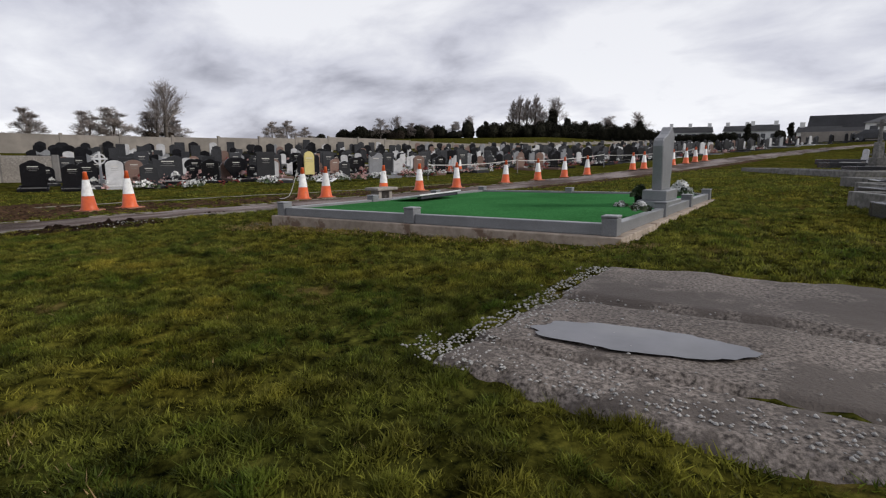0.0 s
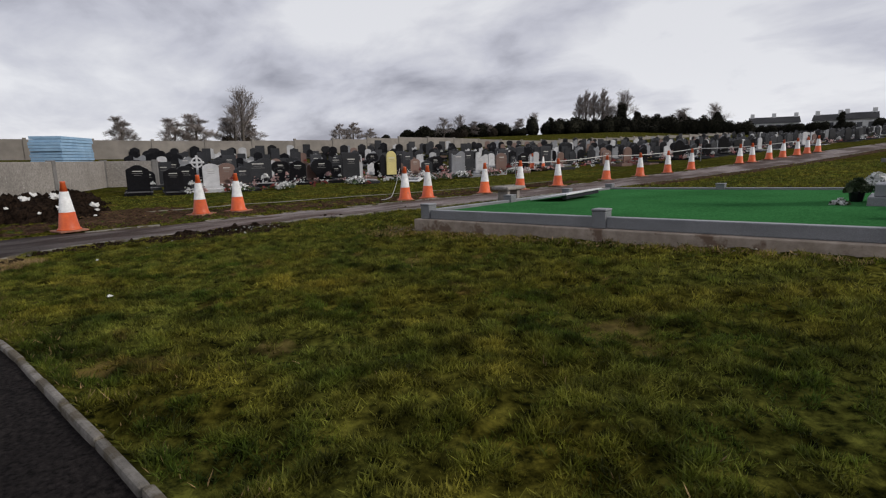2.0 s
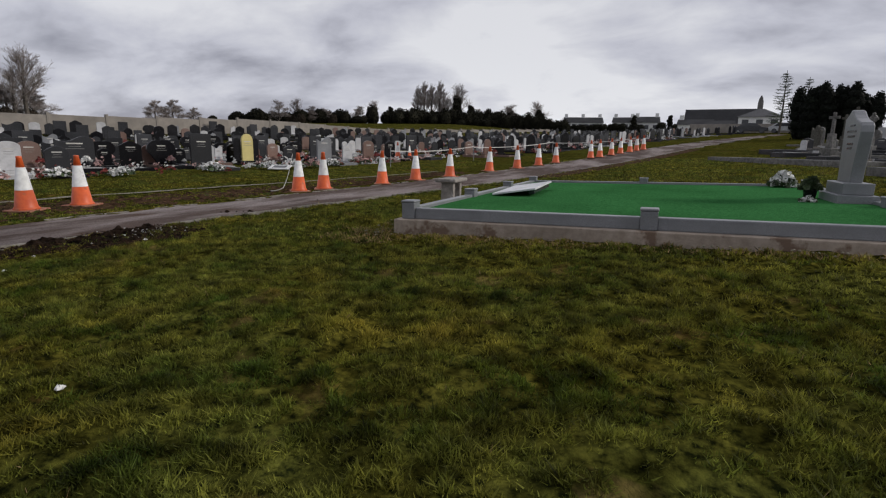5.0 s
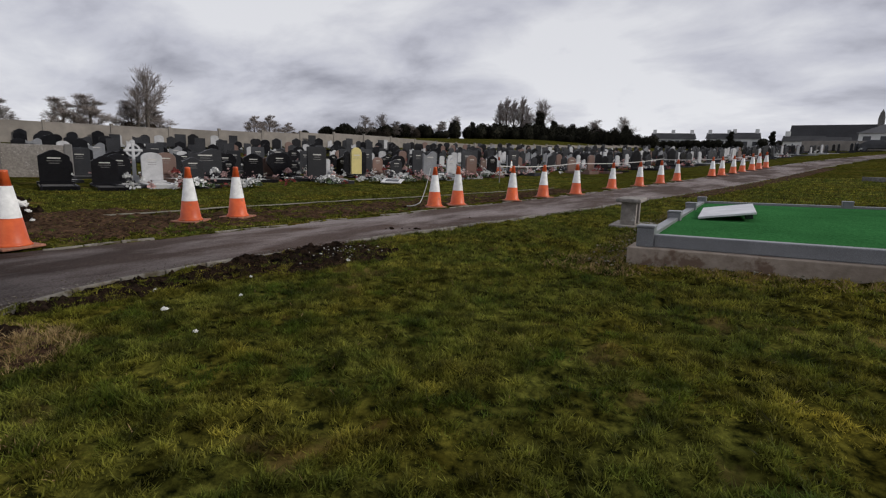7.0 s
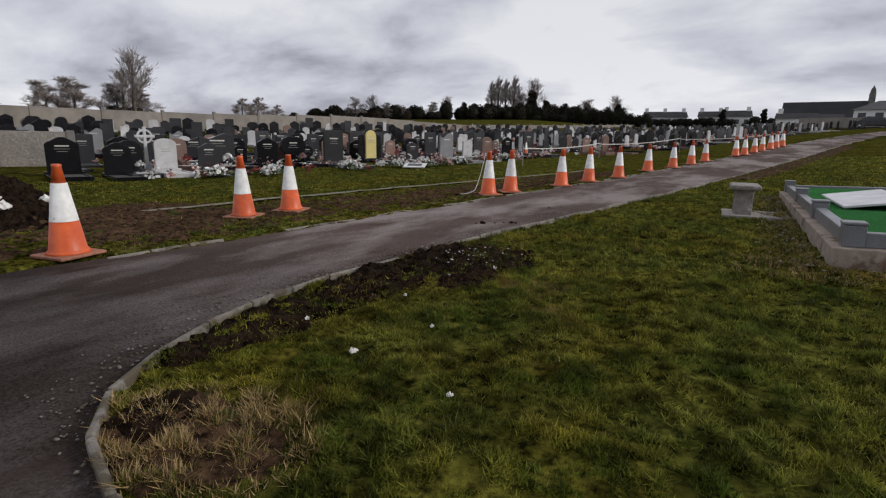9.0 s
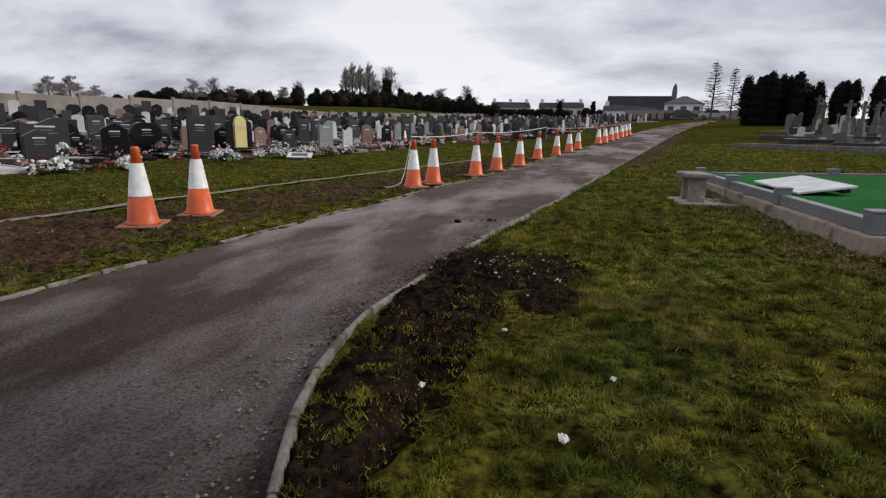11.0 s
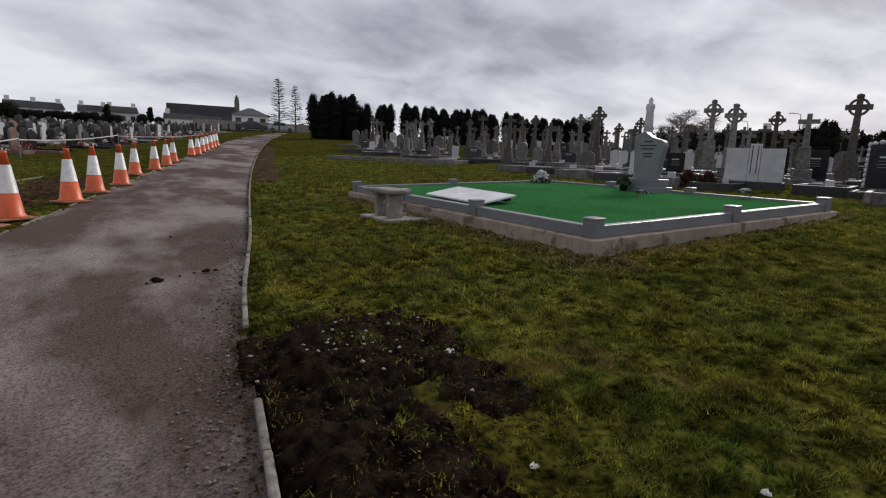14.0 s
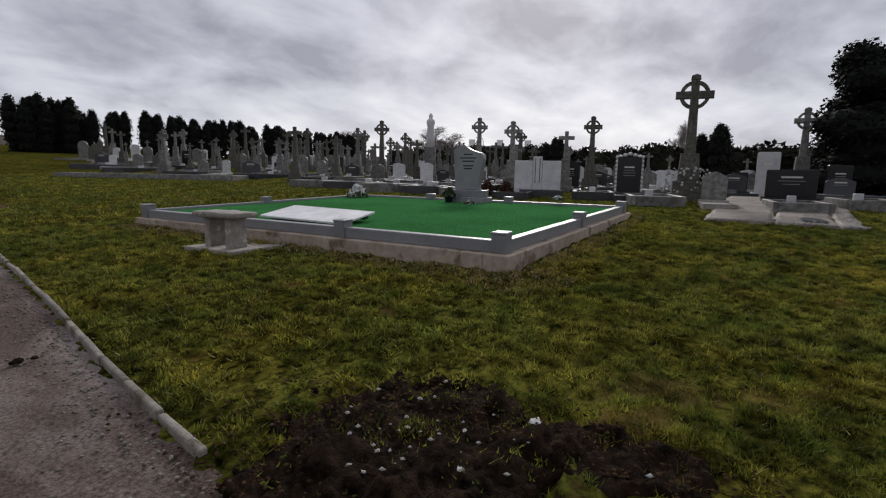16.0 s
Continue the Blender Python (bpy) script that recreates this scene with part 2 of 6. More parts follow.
M_HEDGE = mat("winter_hedge", (0.008, 0.009, 0.006), (0.024, 0.022, 0.014), 0.9, 2.0, 0.2, 0.0, island=0.5, spec=0.1)
M_BARK = mat("grey_bark", (0.07, 0.06, 0.05), (0.13, 0.115, 0.10), 0.95, 5.0, 0.4, 0.0, spec=0.1)
M_TWIG = mat("winter_twigs", (0.22, 0.19, 0.175), (0.34, 0.30, 0.28), 0.95, 1.0, 0.3, 0.0, spec=0.1)
M_THICKET = mat("brown_thicket", (0.03, 0.024, 0.018), (0.075, 0.06, 0.046), 0.95, 2.0, 0.3, 0.0, island=0.4, spec=0.05)
M_SLATE = mat("roof_slate", (0.05, 0.05, 0.055), (0.085, 0.085, 0.09), 0.7, 6.0, 0.4, 0.2)
M_RENDER = mat("white_render", (0.74, 0.74, 0.72), (0.82, 0.82, 0.80), 0.9, 3.0, 0.4, 0.1)
M_CHURCH = mat("church_stone", (0.12, 0.115, 0.11), (0.20, 0.19, 0.18), 0.9, 2.0, 0.4, 0.2)
M_DARK = mat("dark_window", (0.02, 0.022, 0.026), (0.04, 0.042, 0.05), 0.15, 2.0, 1.0, 0.0)
M_BLUE = mat("blue_sheeting", (0.20, 0.34, 0.50), (0.30, 0.46, 0.62), 0.5, 2.0, 0.6, 0.2, 8.0, each=0.12)
M_LITTER = mat("crumpled_litter", (0.58, 0.57, 0.54), (0.75, 0.74, 0.71), 0.7, 30.0, 4.0, 0.2)
M_TAPE = mat("barrier_tape", (0.62, 0.60, 0.58), (0.72, 0.70, 0.68), 0.5, 2.0, 1.0, 0.0)
M_POLE = mat("galvanised_steel", (0.22, 0.22, 0.23), (0.32, 0.32, 0.33), 0.5, 3.0, 1.0, 0.0, metal=0.6)
M_CAR = mat("car_paint", (0.35, 0.36, 0.38), (0.45, 0.46, 0.48), 0.25, 3.0, 1.0, 0.0, each=0.5)
M_WATER = mat("rain_water", (0.10, 0.10, 0.105), (0.14, 0.14, 0.15), 0.04, 3.0, 1.0, 0.02, 6.0)
M_GRIT = mat("pale_grit", (0.10, 0.09, 0.06), (0.30, 0.27, 0.20), 0.9, 30.0, 1.5, 0.6, spot=((0.04, 0.045, 0.015), 5.0, 0.58))


# ---------------------------------------------------------------- helpers
def smooth(a, b, v):
    k = min(1.0, max(0.0, (v - a) / (b - a)))
    return k * k * (3 - 2 * k)


def ground_z(x, y):
    """Height of the lie of the land."""
    r = max(0.0, y - 6)
    far = 0.0009 * r * r if r < 28 else 0.7056 + 0.037 * (r - 28)
    w = max(0.0, -20 - x)
    lift = 0.0032 * w * w if w < 14 else 0.627 + 0.09 * (min(w, 28) - 14) + 0.01 * max(0.0, w - 28)
    lift += 0.0015 * min(11.0, max(0.0, -9 - x)) ** 2
    d = math.hypot(x, y)
    near = 1 - smooth(9, 13, max(abs(x), abs(y)))
    if near > 0:
        far += near * (0.016 * noise.noise((x * 0.9, y * 0.9, 3)) + 0.010 * noise.noise((x * 2.6, y * 2.6, 8)))
    far -= 0.07 * math.exp(-((x + 7) / 3) ** 2)
    fade = 1 - 0.8 * smooth(150, 600, d)
    return 0.172 + 0.48 * math.tanh((x - 3) / 11.5) + 0.010 * max(-40.0, min(y, 120.0)) + min(far + min(lift, 4.5), 8.0) * fade


def tussock(x, y):
    """Uneven lumps and hollows of the sward near the walk."""
    if abs(x) > 10.5 or not -5.15 < y < 9.5:
        return 0.0
    return 0.034 * noise.noise((x * 3.4, y * 3.4, 21)) + 0.026 * noise.noise((x * 7.5, y * 7.5, 5)) - 0.022


def rut_bed(x, y):
    """Where the turf has been torn away beside the kerb."""
    a = ((x + 3.25) / 0.72) ** 2 + ((y + 1.15) / 0.55) ** 2 < 1 or ((x + 3.58) / 0.40) ** 2 + ((y + 2.1) / 1.05) ** 2 < 1
    return a or ((x + 3.5 - 0.2 * (y + 3.6)) / 0.24) ** 2 + ((y + 3.6) / 0.9) ** 2 < 1


def road_right(y):
    return -3.55 + 0.18 * y + 0.0013 * y * y - 0.1 * math.exp(-(y / 2) ** 2)


def road_left(y):
    return -6.5 + 0.15 * y + 0.0019 * y * y


def mesh_of(name, bm, material):
    me = bpy.data.meshes.new(name)
    bm.normal_update()
    bm.to_mesh(me)
    bm.free()
    if material:
        me.materials.append(material)
    return me


def part(name, bm, material, parent=None, label="", smooth_faces=False):
    ob = new(name, mesh_of(name, bm, material))
    if smooth_faces:
        ob.data.shade_smooth()
    if parent:
        ob.parent = parent
    if label:
        ob["label"] = label
    return ob


def thing(name, label, category, group="", kind=""):
    ob = new(name)
    ob.empty_display_size = 0.1
    return tagged(ob, label, category, group, kind)


def box(bm, x0, x1, y0, y1, z0, z1, m=None, bevel=0.0):
    vs = [bm.verts.new((x, y, z)) for z in (z0, z1) for x, y in ((x0, y0), (x1, y0), (x1, y1), (x0, y1))]
    fs = [bm.faces.new([vs[i] for i in f]) for f in ((3, 2, 1, 0), (4, 5, 6, 7), (0, 1, 5, 4), (1, 2, 6, 5), (2, 3, 7, 6), (3, 0, 4, 7))]
    if bevel:
        edges = {e for f in fs for e in f.edges}
        r = bmesh.ops.bevel(bm, geom=list(edges), offset=bevel, segments=2, affect="EDGES", profile=0.5)
        vs = list({v for f in r["faces"] for v in f.verts} | {v for v in vs if v.is_valid})
    if m is not None:
        bmesh.ops.transform(bm, matrix=m, verts=[v for v in vs if v.is_valid])
    return bm


def slab(bm, outline, t0, t1, bevel=0.0, m=None):
    """An upright plate: outline in (x, z), thickness from y = t0 to t1."""
    a = [bm.verts.new((x, t0, z)) for x, z in outline]
    b = [bm.verts.new((x, t1, z)) for x, z in outline]
    fs = [bm.faces.new(a), bm.faces.new(b[::-1])]
    k = len(a)
    for i in range(k):
        fs.append(bm.faces.new((a[i], b[i], b[(i + 1) % k], a[(i + 1) % k])))
    vs = a + b
    bmesh.ops.recalc_face_normals(bm, faces=fs)
    if bevel:
        rim = list(fs[0].edges) + list(fs[1].edges)
        r = bmesh.ops.bevel(bm, geom=rim, offset=bevel, segments=1, affect="EDGES")
        vs = list({v for f in r["faces"] for v in f.verts} | {v for v in vs if v.is_valid})
    if m is not None:
        bmesh.ops.transform(bm, matrix=m, verts=[v for v in vs if v.is_valid])
    return bm


def lathe(bm, profile, sides=20, m=None):
    rings = []
    for r, z in profile:
        rings.append([bm.verts.new((r * math.cos(2 * math.pi * i / sides), r * math.sin(2 * math.pi * i / sides), z)) for i in range(sides)])
    for a, b in zip(rings, rings[1:]):
        for i in range(sides):
            j = (i + 1) % sides
            bm.faces.new((a[i], a[j], b[j], b[i]))
    bm.faces.new(rings[0][::-1])
    bm.faces.new(rings[-1])
    if m is not None:
        bmesh.ops.transform(bm, matrix=m, verts=[v for ring in rings for v in ring])
    return bm


def tube(bm, pts, r0, r1, sides=6):
    rings = []
    for i, p in enumerate(pts):
        p = Vector(p)
        d = (Vector(pts[min(i + 1, len(pts) - 1)]) - Vector(pts[max(i - 1, 0)])).normalized()
        a = d.orthogonal().normalized()
        b = d.cross(a)
        r = r0 + (r1 - r0) * i / max(1, len(pts) - 1)
        rings.append([bm.verts.new(p + r * (math.cos(2 * math.pi * k / sides) * a + math.sin(2 * math.pi * k / sides) * b)) for k in range(sides)])
    for a, b in zip(rings, rings[1:]):
        for k in range(sides):
            bm.faces.new((a[k], a[(k + 1) % sides], b[(k + 1) % sides], b[k]))
    bm.faces.new(rings[0][::-1])
    bm.faces.new(rings[-1])
    return bm


def raw_mesh(name, verts, faces, material):
    """Mesh from arrays: verts (n, 3), faces (m, k)."""
    me = bpy.data.meshes.new(name)
    verts, faces = np.asarray(verts, dtype=np.float32), np.asarray(faces, dtype=np.int32)
    k = faces.shape[1]
    me.vertices.add(len(verts))
    me.vertices.foreach_set("co", verts.ravel())
    me.loops.add(faces.size)
    me.loops.foreach_set("vertex_index", faces.ravel())
    me.polygons.add(len(faces))
    me.polygons.foreach_set("loop_start", np.arange(0, faces.size, k, dtype=np.int32))
    me.polygons.foreach_set("loop_total", np.full(len(faces), k, dtype=np.int32))
    me.update(calc_edges=True)
    me.materials.append(material)
    return me


used = set()


def place(proto, m):
    """The first call sets the built thing down, each further one a copy of it."""
    if proto.name not in used:
        used.add(proto.name)
        proto.matrix_basis = m
        return proto
    return copy_thing(proto, m)


def on_ground(x, y, turn=0.0, s=1.0, lean=0.0, dz=0.0, sz=None):
    return Matrix.Translation((x, y, ground_z(x, y) + dz)) @ pose(0, 0, 0, lean, 0, turn) @ Matrix.Diagonal((s, s, sz or s, 1))


# ---------------------------------------------------------------- ground, road, kerbs
def axis(near0, near1, step, far):
    """Coordinates that are close together near the walk and widen to the horizon."""
    v, a = [], near0
    s = step
    while a > -far:
        s *= 1.16
        a -= s
        v.append(a)
    v = v[::-1]
    n = round((near1 - near0) / step)
    v += [near0 + i * (near1 - near0) / n for i in range(n + 1)]
    a, s = near1, step
    while a < far:
        s *= 1.16
        a += s
        v.append(a)
    return v


def path_edge(x):
    """Kerb line between the grass and the path along the walk."""
    return -5.2 - 0.24 * (1 - smooth(0.2, 1.7, x)) * smooth(-1.3, -0.3, x)


def tarmac_here(x, y):
    """True on the road and on the path that meets it."""
    if -2.7 < y < 75 and road_left(y) + 0.06 < x < road_right(y) - 0.06:
        return True
    return -9.5 < y < path_edge(x) and -7.6 < x < 14 or (-5.3 <= y <= -2.6 and -7.2 < x < corner_x(y) - 0.06)


def corner_x(y):
    """East kerb of the road where it rounds into the path."""
    k = max(0.0, (-2.6 - y) / 2.6)
    return -3.99 + 0.97 * k * k + 1.84 * k ** 14


gx, gy = axis(-10.0, 10.0, 0.055, 3000.0), axis(-5.4, 9.0, 0.055, 3000.0)
verts = []
for y in gy:
    for x in gx:
        z = ground_z(x, y) + tussock(x, y) - 0.07 * rut_bed(x, y)
        if tarmac_here(x, y):
            z -= 0.10
        verts.append((x, y, z))
nx = len(gx)
faces = [(j * nx + i, j * nx + i + 1, (j + 1) * nx + i + 1, (j + 1) * nx + i) for j in range(len(gy) - 1) for i in range(nx - 1)]
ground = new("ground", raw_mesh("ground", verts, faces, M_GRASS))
ground.data.shade_smooth()
tagged(ground, "mown winter grass, green and yellow in patches", "grass", kind="structure")


def strip(name, left, right, ys, dz, material, cross=10):
    v, f = [], []
    for y in ys:
        a, b = left(y), right(y)
        for i in range(cross + 1):
            x = a + (b - a) * i / cross
            k = i / cross
            v.append((x, y, ground_z(x, y) + dz + 0.05 * k * (1 - k) + 0.012 * noise.noise((x * 0.8, y * 0.8, 1))))
    n = cross + 1
    for j in range(len(ys) - 1):
        for i in range(cross):
            f.append((j * n + i, j * n + i + 1, (j + 1) * n + i + 1, (j + 1) * n + i))
    ob = new(name, raw_mesh(name, v, f, material))
    ob.data.shade_smooth()
    return ob


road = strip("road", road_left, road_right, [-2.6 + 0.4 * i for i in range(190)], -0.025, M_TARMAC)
tagged(road, "worn tarmac cemetery road, darker towards the path", "road", kind="structure")
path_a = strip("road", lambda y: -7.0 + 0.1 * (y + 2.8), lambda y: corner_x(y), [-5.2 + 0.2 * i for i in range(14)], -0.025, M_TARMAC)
tagged(path_a, "worn darker tarmac where road and path meet", "road", kind="structure")
path_b = strip("road", lambda y: -7.6, lambda y: 14.0, [-9.5 + 0.43 * i for i in range(11)], -0.025, M_PATH, 60)
tagged(path_b, "dark tarmac path with a concrete edge", "path", kind="structure")

grit_strip = strip("trim", lambda y: -10.0 + 0.13 * y + 0.0065 * y * y + 0.03 * math.sin(3 * y), lambda y: -9.82 + 0.13 * y + 0.0065 * y * y + 0.03 * math.sin(2.3 * y), [-0.6 + 0.2 * i for i in range(80)], 0.012, M_GRIT, 3)
tagged(grit_strip, "thin pale line of grit across the grass", "trim", kind="structure")

kerb_line = thing("kerb_line", "narrow concrete edging along the tarmac, chipped and soiled", "kerb", kind="structure")


def kerb_run(points, seg=0.46, w=0.038, drop=0.0, skip=()):
    """Edging stones laid end to end along a line."""
    pts = [Vector((x, y, 0)) for x, y in points]
    k, count = 0, 0
    carry = 0.0
    i = 0
    pos = pts[0]
    while i < len(pts) - 1:
        target = seg
        end = pos
        while i < len(pts) - 1 and target > 0:
            d = (pts[i + 1] - end).length
            if d > target:
                end = end + (pts[i + 1] - end) * (target / d)
                target = 0
            else:
                target -= d
                i += 1
                end = pts[i]
        if count not in skip and (end - pos).length > 0.2:
            ln = (end - pos).length - 0.012
            c = (pos + end) / 2
            bm = bmesh.new()
            box(bm, -ln / 2, ln / 2, -w / 2, w / 2, -0.12, 0.0, bevel=0.012)
            ob = part("kerbstone", bm, M_KERB, kerb_line)
            z0, z1 = ground_z(pos.x, pos.y), ground_z(end.x, end.y)
            dirn = end - pos
            ob.matrix_basis = pose(c.x, c.y, (z0 + z1) / 2 + 0.022 - drop + random.uniform(-0.008, 0.008), random.uniform(-3, 3), -math.degrees(math.atan2(z1 - z0, ln)) + random.uniform(-0.5, 0.5), math.degrees(math.atan2(dirn.y, dirn.x)) + random.uniform(-0.7, 0.7))
        pos = end
        count += 1


east = [(road_right(60 - 0.5 * i), 60 - 0.5 * i) for i in range(126)] + [(corner_x(-2.6 - 0.1 * i), -2.6 - 0.1 * i) for i in range(26)]
east += [(-0.6 + 0.2 * i, path_edge(-0.6 + 0.2 * i)) for i in range(70)]
cut = min(range(len(east)), key=lambda i: abs(east[i][1] + 0.45))
cut2 = min(range(len(east)), key=lambda i: abs(east[i][1] + 1.3))
kerb_run(east[:cut + 1])
kerb_run(east[cut2:])
kerb_run([(road_left(-2.8 + 0.5 * i), -2.8 + 0.5 * i) for i in range(120)], drop=0.02, w=0.04, skip=(3, 4, 8, 11, 12, 17, 22, 27, 33))

# ---------------------------------------------------------------- family plot
PLOT = pose(0, 0.02, 0.428, 0.0, -1.5, 0) @ pose(0, 0, 0, 0, 0, 0.6)
W, D = 5.5, 6.58
plot = thing("grave_plot", "large walled grave plot with grey granite kerbs and green turf", "grave")
plot.matrix_basis = PLOT
for x0, x1, y0, y1 in ((-0.16, W + 0.16, -0.16, 0.14), (-0.16, W + 0.16, D - 0.14, D + 0.16), (-0.16, 0.14, 0.14, D - 0.14), (W - 0.14, W + 0.16, 0.14, D - 0.14)):
    bm = bmesh.new()
    box(bm, x0, x1, y0, y1, -0.75, -0.225, bevel=0.012)
    part("plinth_wall", bm, M_PLINTH, plot, "stained cast concrete plinth")
bm = bmesh.new()
box(bm, 0.05, W - 0.05, 0.05, D - 0.05, -0.3, -0.135)
part("turf", bm, M_TURF, plot, "bright green artificial turf")


def rail(x0, y0, x1, y1, h=-0.092):
    bm = bmesh.new()
    ln = math.hypot(x1 - x0, y1 - y0)
    box(bm, 0, ln, -0.055, 0.055, -0.225, h, bevel=0.01)
    ob = part("kerb_rail", bm, M_GRANITE, plot)
    ob.matrix_basis = pose(x0, y0, 0, 0, 0, math.degrees(math.atan2(y1 - y0, x1 - x0)))


def post(x, y):
    bm = bmesh.new()
    box(bm, -0.085, 0.085, -0.085, 0.085, -0.225, -0.03, bevel=0.01)
    box(bm, -0.092, 0.092, -0.092, 0.092, -0.03, 0.0, bevel=0.012)
    ob = part("post", bm, M_GRANITE, plot)
    ob.matrix_basis = pose(x, y, 0)


front = [0.0, W / 2, W]
side = [0.0, D / 3, 2 * D / 3, D]
back = [0.0, W * 0.45, W]
right = [0.0, 2.38, 4.4, D]
for xs, y in ((front, 0.0), (back, D)):
    for a, b in zip(xs, xs[1:]):
        rail(a + 0.083, y, b - 0.083, y)
for ys, x in ((side, 0.0), (right, W)):
    for a, b in zip(ys, ys[1:]):
        rail(x, a + 0.083, x, b - 0.083)
for x, y in [(x, 0.0) for x in front] + [(x, D) for x in back] + [(0.0, y) for y in side[1:-1]] + [(W, y) for y in right[1:-1]]:
    post(x, y)

# wavy headstone on the plot's far kerb
head = thing("headstone", "pale grey granite headstone with a wavy top on a granite base", "headstone")
head.matrix_basis = pose(5.25, 3.33, 0.58, 0, 0, -90)
bm = bmesh.new()
box(bm, -0.46, 0.46, -0.24, 0.24, -0.27, -0.04, bevel=0.012)
part("base", bm, M_GRANITE, head)
bm = bmesh.new()
box(bm, -0.40, 0.40, -0.18, 0.18, -0.04, 0.12, bevel=0.012)
part("base", bm, M_GRANITE, head)
bm = bmesh.new()
ol = [(-0.32, 0.12), (0.26, 0.12), (0.29, 0.35), (0.34, 0.6), (0.375, 0.8), (0.36, 0.88), (0.31, 0.925), (0.2, 0.95), (0.08, 0.985), (-0.02, 1.04), (-0.10, 1.10), (-0.16, 1.11), (-0.22, 1.07), (-0.3, 1.03), (-0.37, 1.0), (-0.365, 0.8), (-0.34, 0.45)]
slab(bm, ol, -0.075, 0.075, 0.012)
head_stone = part("stone", bm, M_GRANITE, head)
for i, (w, z) in enumerate(((0.22, 0.88), (0.40, 0.80), (0.3, 0.73), (0.26, 0.63), (0.2, 0.57))):
    bm = bmesh.new()
    box(bm, -w / 2, w / 2, -0.079, -0.074, z, z + 0.028)
    part("inscription", bm, M_DKGREY, head_stone)


def petals(bm, n, r, size, h=0.6, seed=1):
    """A bunch of small folded petals in a low mound."""
    rnd = random.Random(seed)
    for _ in range(n):
        a, q = rnd.uniform(0, 2 * math.pi), math.sqrt(rnd.random())
        c = Vector((r * q * math.cos(a), r * q * math.sin(a), r * h * (1 - q * q) * rnd.uniform(0.4, 1.0) + size * 0.5))
        d = Vector((rnd.uniform(-1, 1), rnd.uniform(-1, 1), rnd.uniform(-0.2, 1))).normalized()
        e = d.orthogonal().normalized()
        f = d.cross(e)
        s = size * rnd.uniform(0.6, 1.3)
        v = [bm.verts.new(c + s * p) for p in (e, f + 0.3 * d, -e, -f + 0.3 * d)]
        bm.faces.new(v)
    return bm


def flower_bunch(name, label, m, material, n=160, r=0.2, size=0.035, h=0.8, green=True, seed=1):
    t = thing(name, label, "flowers")
    t.matrix_basis = m
    tagged(part("posy", petals(bmesh.new(), n, r, size, h, seed), material, t), kind="stuff")
    if green:
        tagged(part("foliage", petals(bmesh.new(), n // 2, r * 1.15, size * 1.2, h * 0.5, seed + 7), M_LEAF, t), kind="stuff")
    return t


flower_bunch("flower_wreath", "white silk flower wreath resting on the granite kerb", pose(4.98, 6.36, 0.44), M_WHITEFL, 260, 0.24, 0.045, 1.25, seed=3)
flower_bunch("flower_bunch", "small white flowers at the foot of the headstone", pose(4.72, 3.02, 0.40), M_WHITEFL, 60, 0.1, 0.03, 0.8, seed=4)
flower_bunch("flower_bunch", "white flowers lying along the granite kerb", pose(5.46, 1.35, 0.53), M_WHITEFL, 80, 0.11, 0.035, 0.7, seed=5)
planter = thing("planter", "dark pot with an evergreen plant on the turf", "plant pot")
planter.matrix_basis = pose(4.86, 3.62, 0.40) @ Matrix.Scale(0.72, 4)
part("pot", lathe(bmesh.new(), [(0.10, 0), (0.13, 0.2), (0.145, 0.2), (0.145, 0.23), (0.12, 0.23)], 14), M_BLACK, planter)
pl = part("leaves", petals(bmesh.new(), 220, 0.2, 0.05, 1.3, 9), M_LEAF, planter)
pl.location = (0, 0, 0.2)

# pale board lying propped on the turf
board = thing("board", "pale flat board lying tilted on the turf", "board")
bm = bmesh.new()
box(bm, -0.36, 0.36, -0.79, 0.79, -0.03, 0.0, bevel=0.006)
part("panel", bm, M_BOARD, board)
bm = bmesh.new()
box(bm, 0.22, 0.32, -0.7, 0.7, -0.10, -0.032, bevel=0.01)
part("batten", bm, M_DARK, board)
board.matrix_basis = pose(0.57, 3.28, 0.415, 1, -9.5, 2.5)

# bench beside the plot
bench = thing("stone_bench", "small grey stone bench on a concrete pad beside the plot", "bench")
bench.matrix_basis = pose(-0.86, 3.40, 0.06, 0, 0, 93)
bm = bmesh.new()
box(bm, -0.37, 0.37, -0.20, 0.20, 0.375, 0.445, bevel=0.025)
part("seat", bm, M_CONC, bench)
for x in (-0.19, 0.19):
    bm = bmesh.new()
    box(bm, x - 0.055, x + 0.055, -0.12, 0.12, 0.0, 0.375, bevel=0.012)
    part("leg", bm, M_CONC, bench)
bm = bmesh.new()
box(bm, -0.42, 0.45, -0.62, 0.27, -0.06, 0.0, bevel=0.012)
pad = part("paving_slab", bm, M_CONC)
tagged(pad, "rough concrete slab under the stone bench", "slab")
pad.matrix_basis = bench.matrix_basis @ pose(0, 0, 0.005)

# worn concrete pad with standing water
pad_thing = thing("concrete_pad", "broken concrete pad with gravel edges and a shallow puddle", "concrete pad", kind="structure")


def pad_edge(x, y):
    """1 inside the pad, 0 outside, with a crumbled outline."""
    wob = 0.16 * noise.noise((x * 1.7, y * 1.7, 4)) + 0.07 * noise.noise((x * 6, y * 6, 5))
    return smooth(5.82, 6.0, x + wob) * smooth(-3.84, -3.68, y + 0.6 * wob + 0.03 * (x - 5.7)) * (1 - smooth(-1.40, -1.28, y + 0.3 * wob))


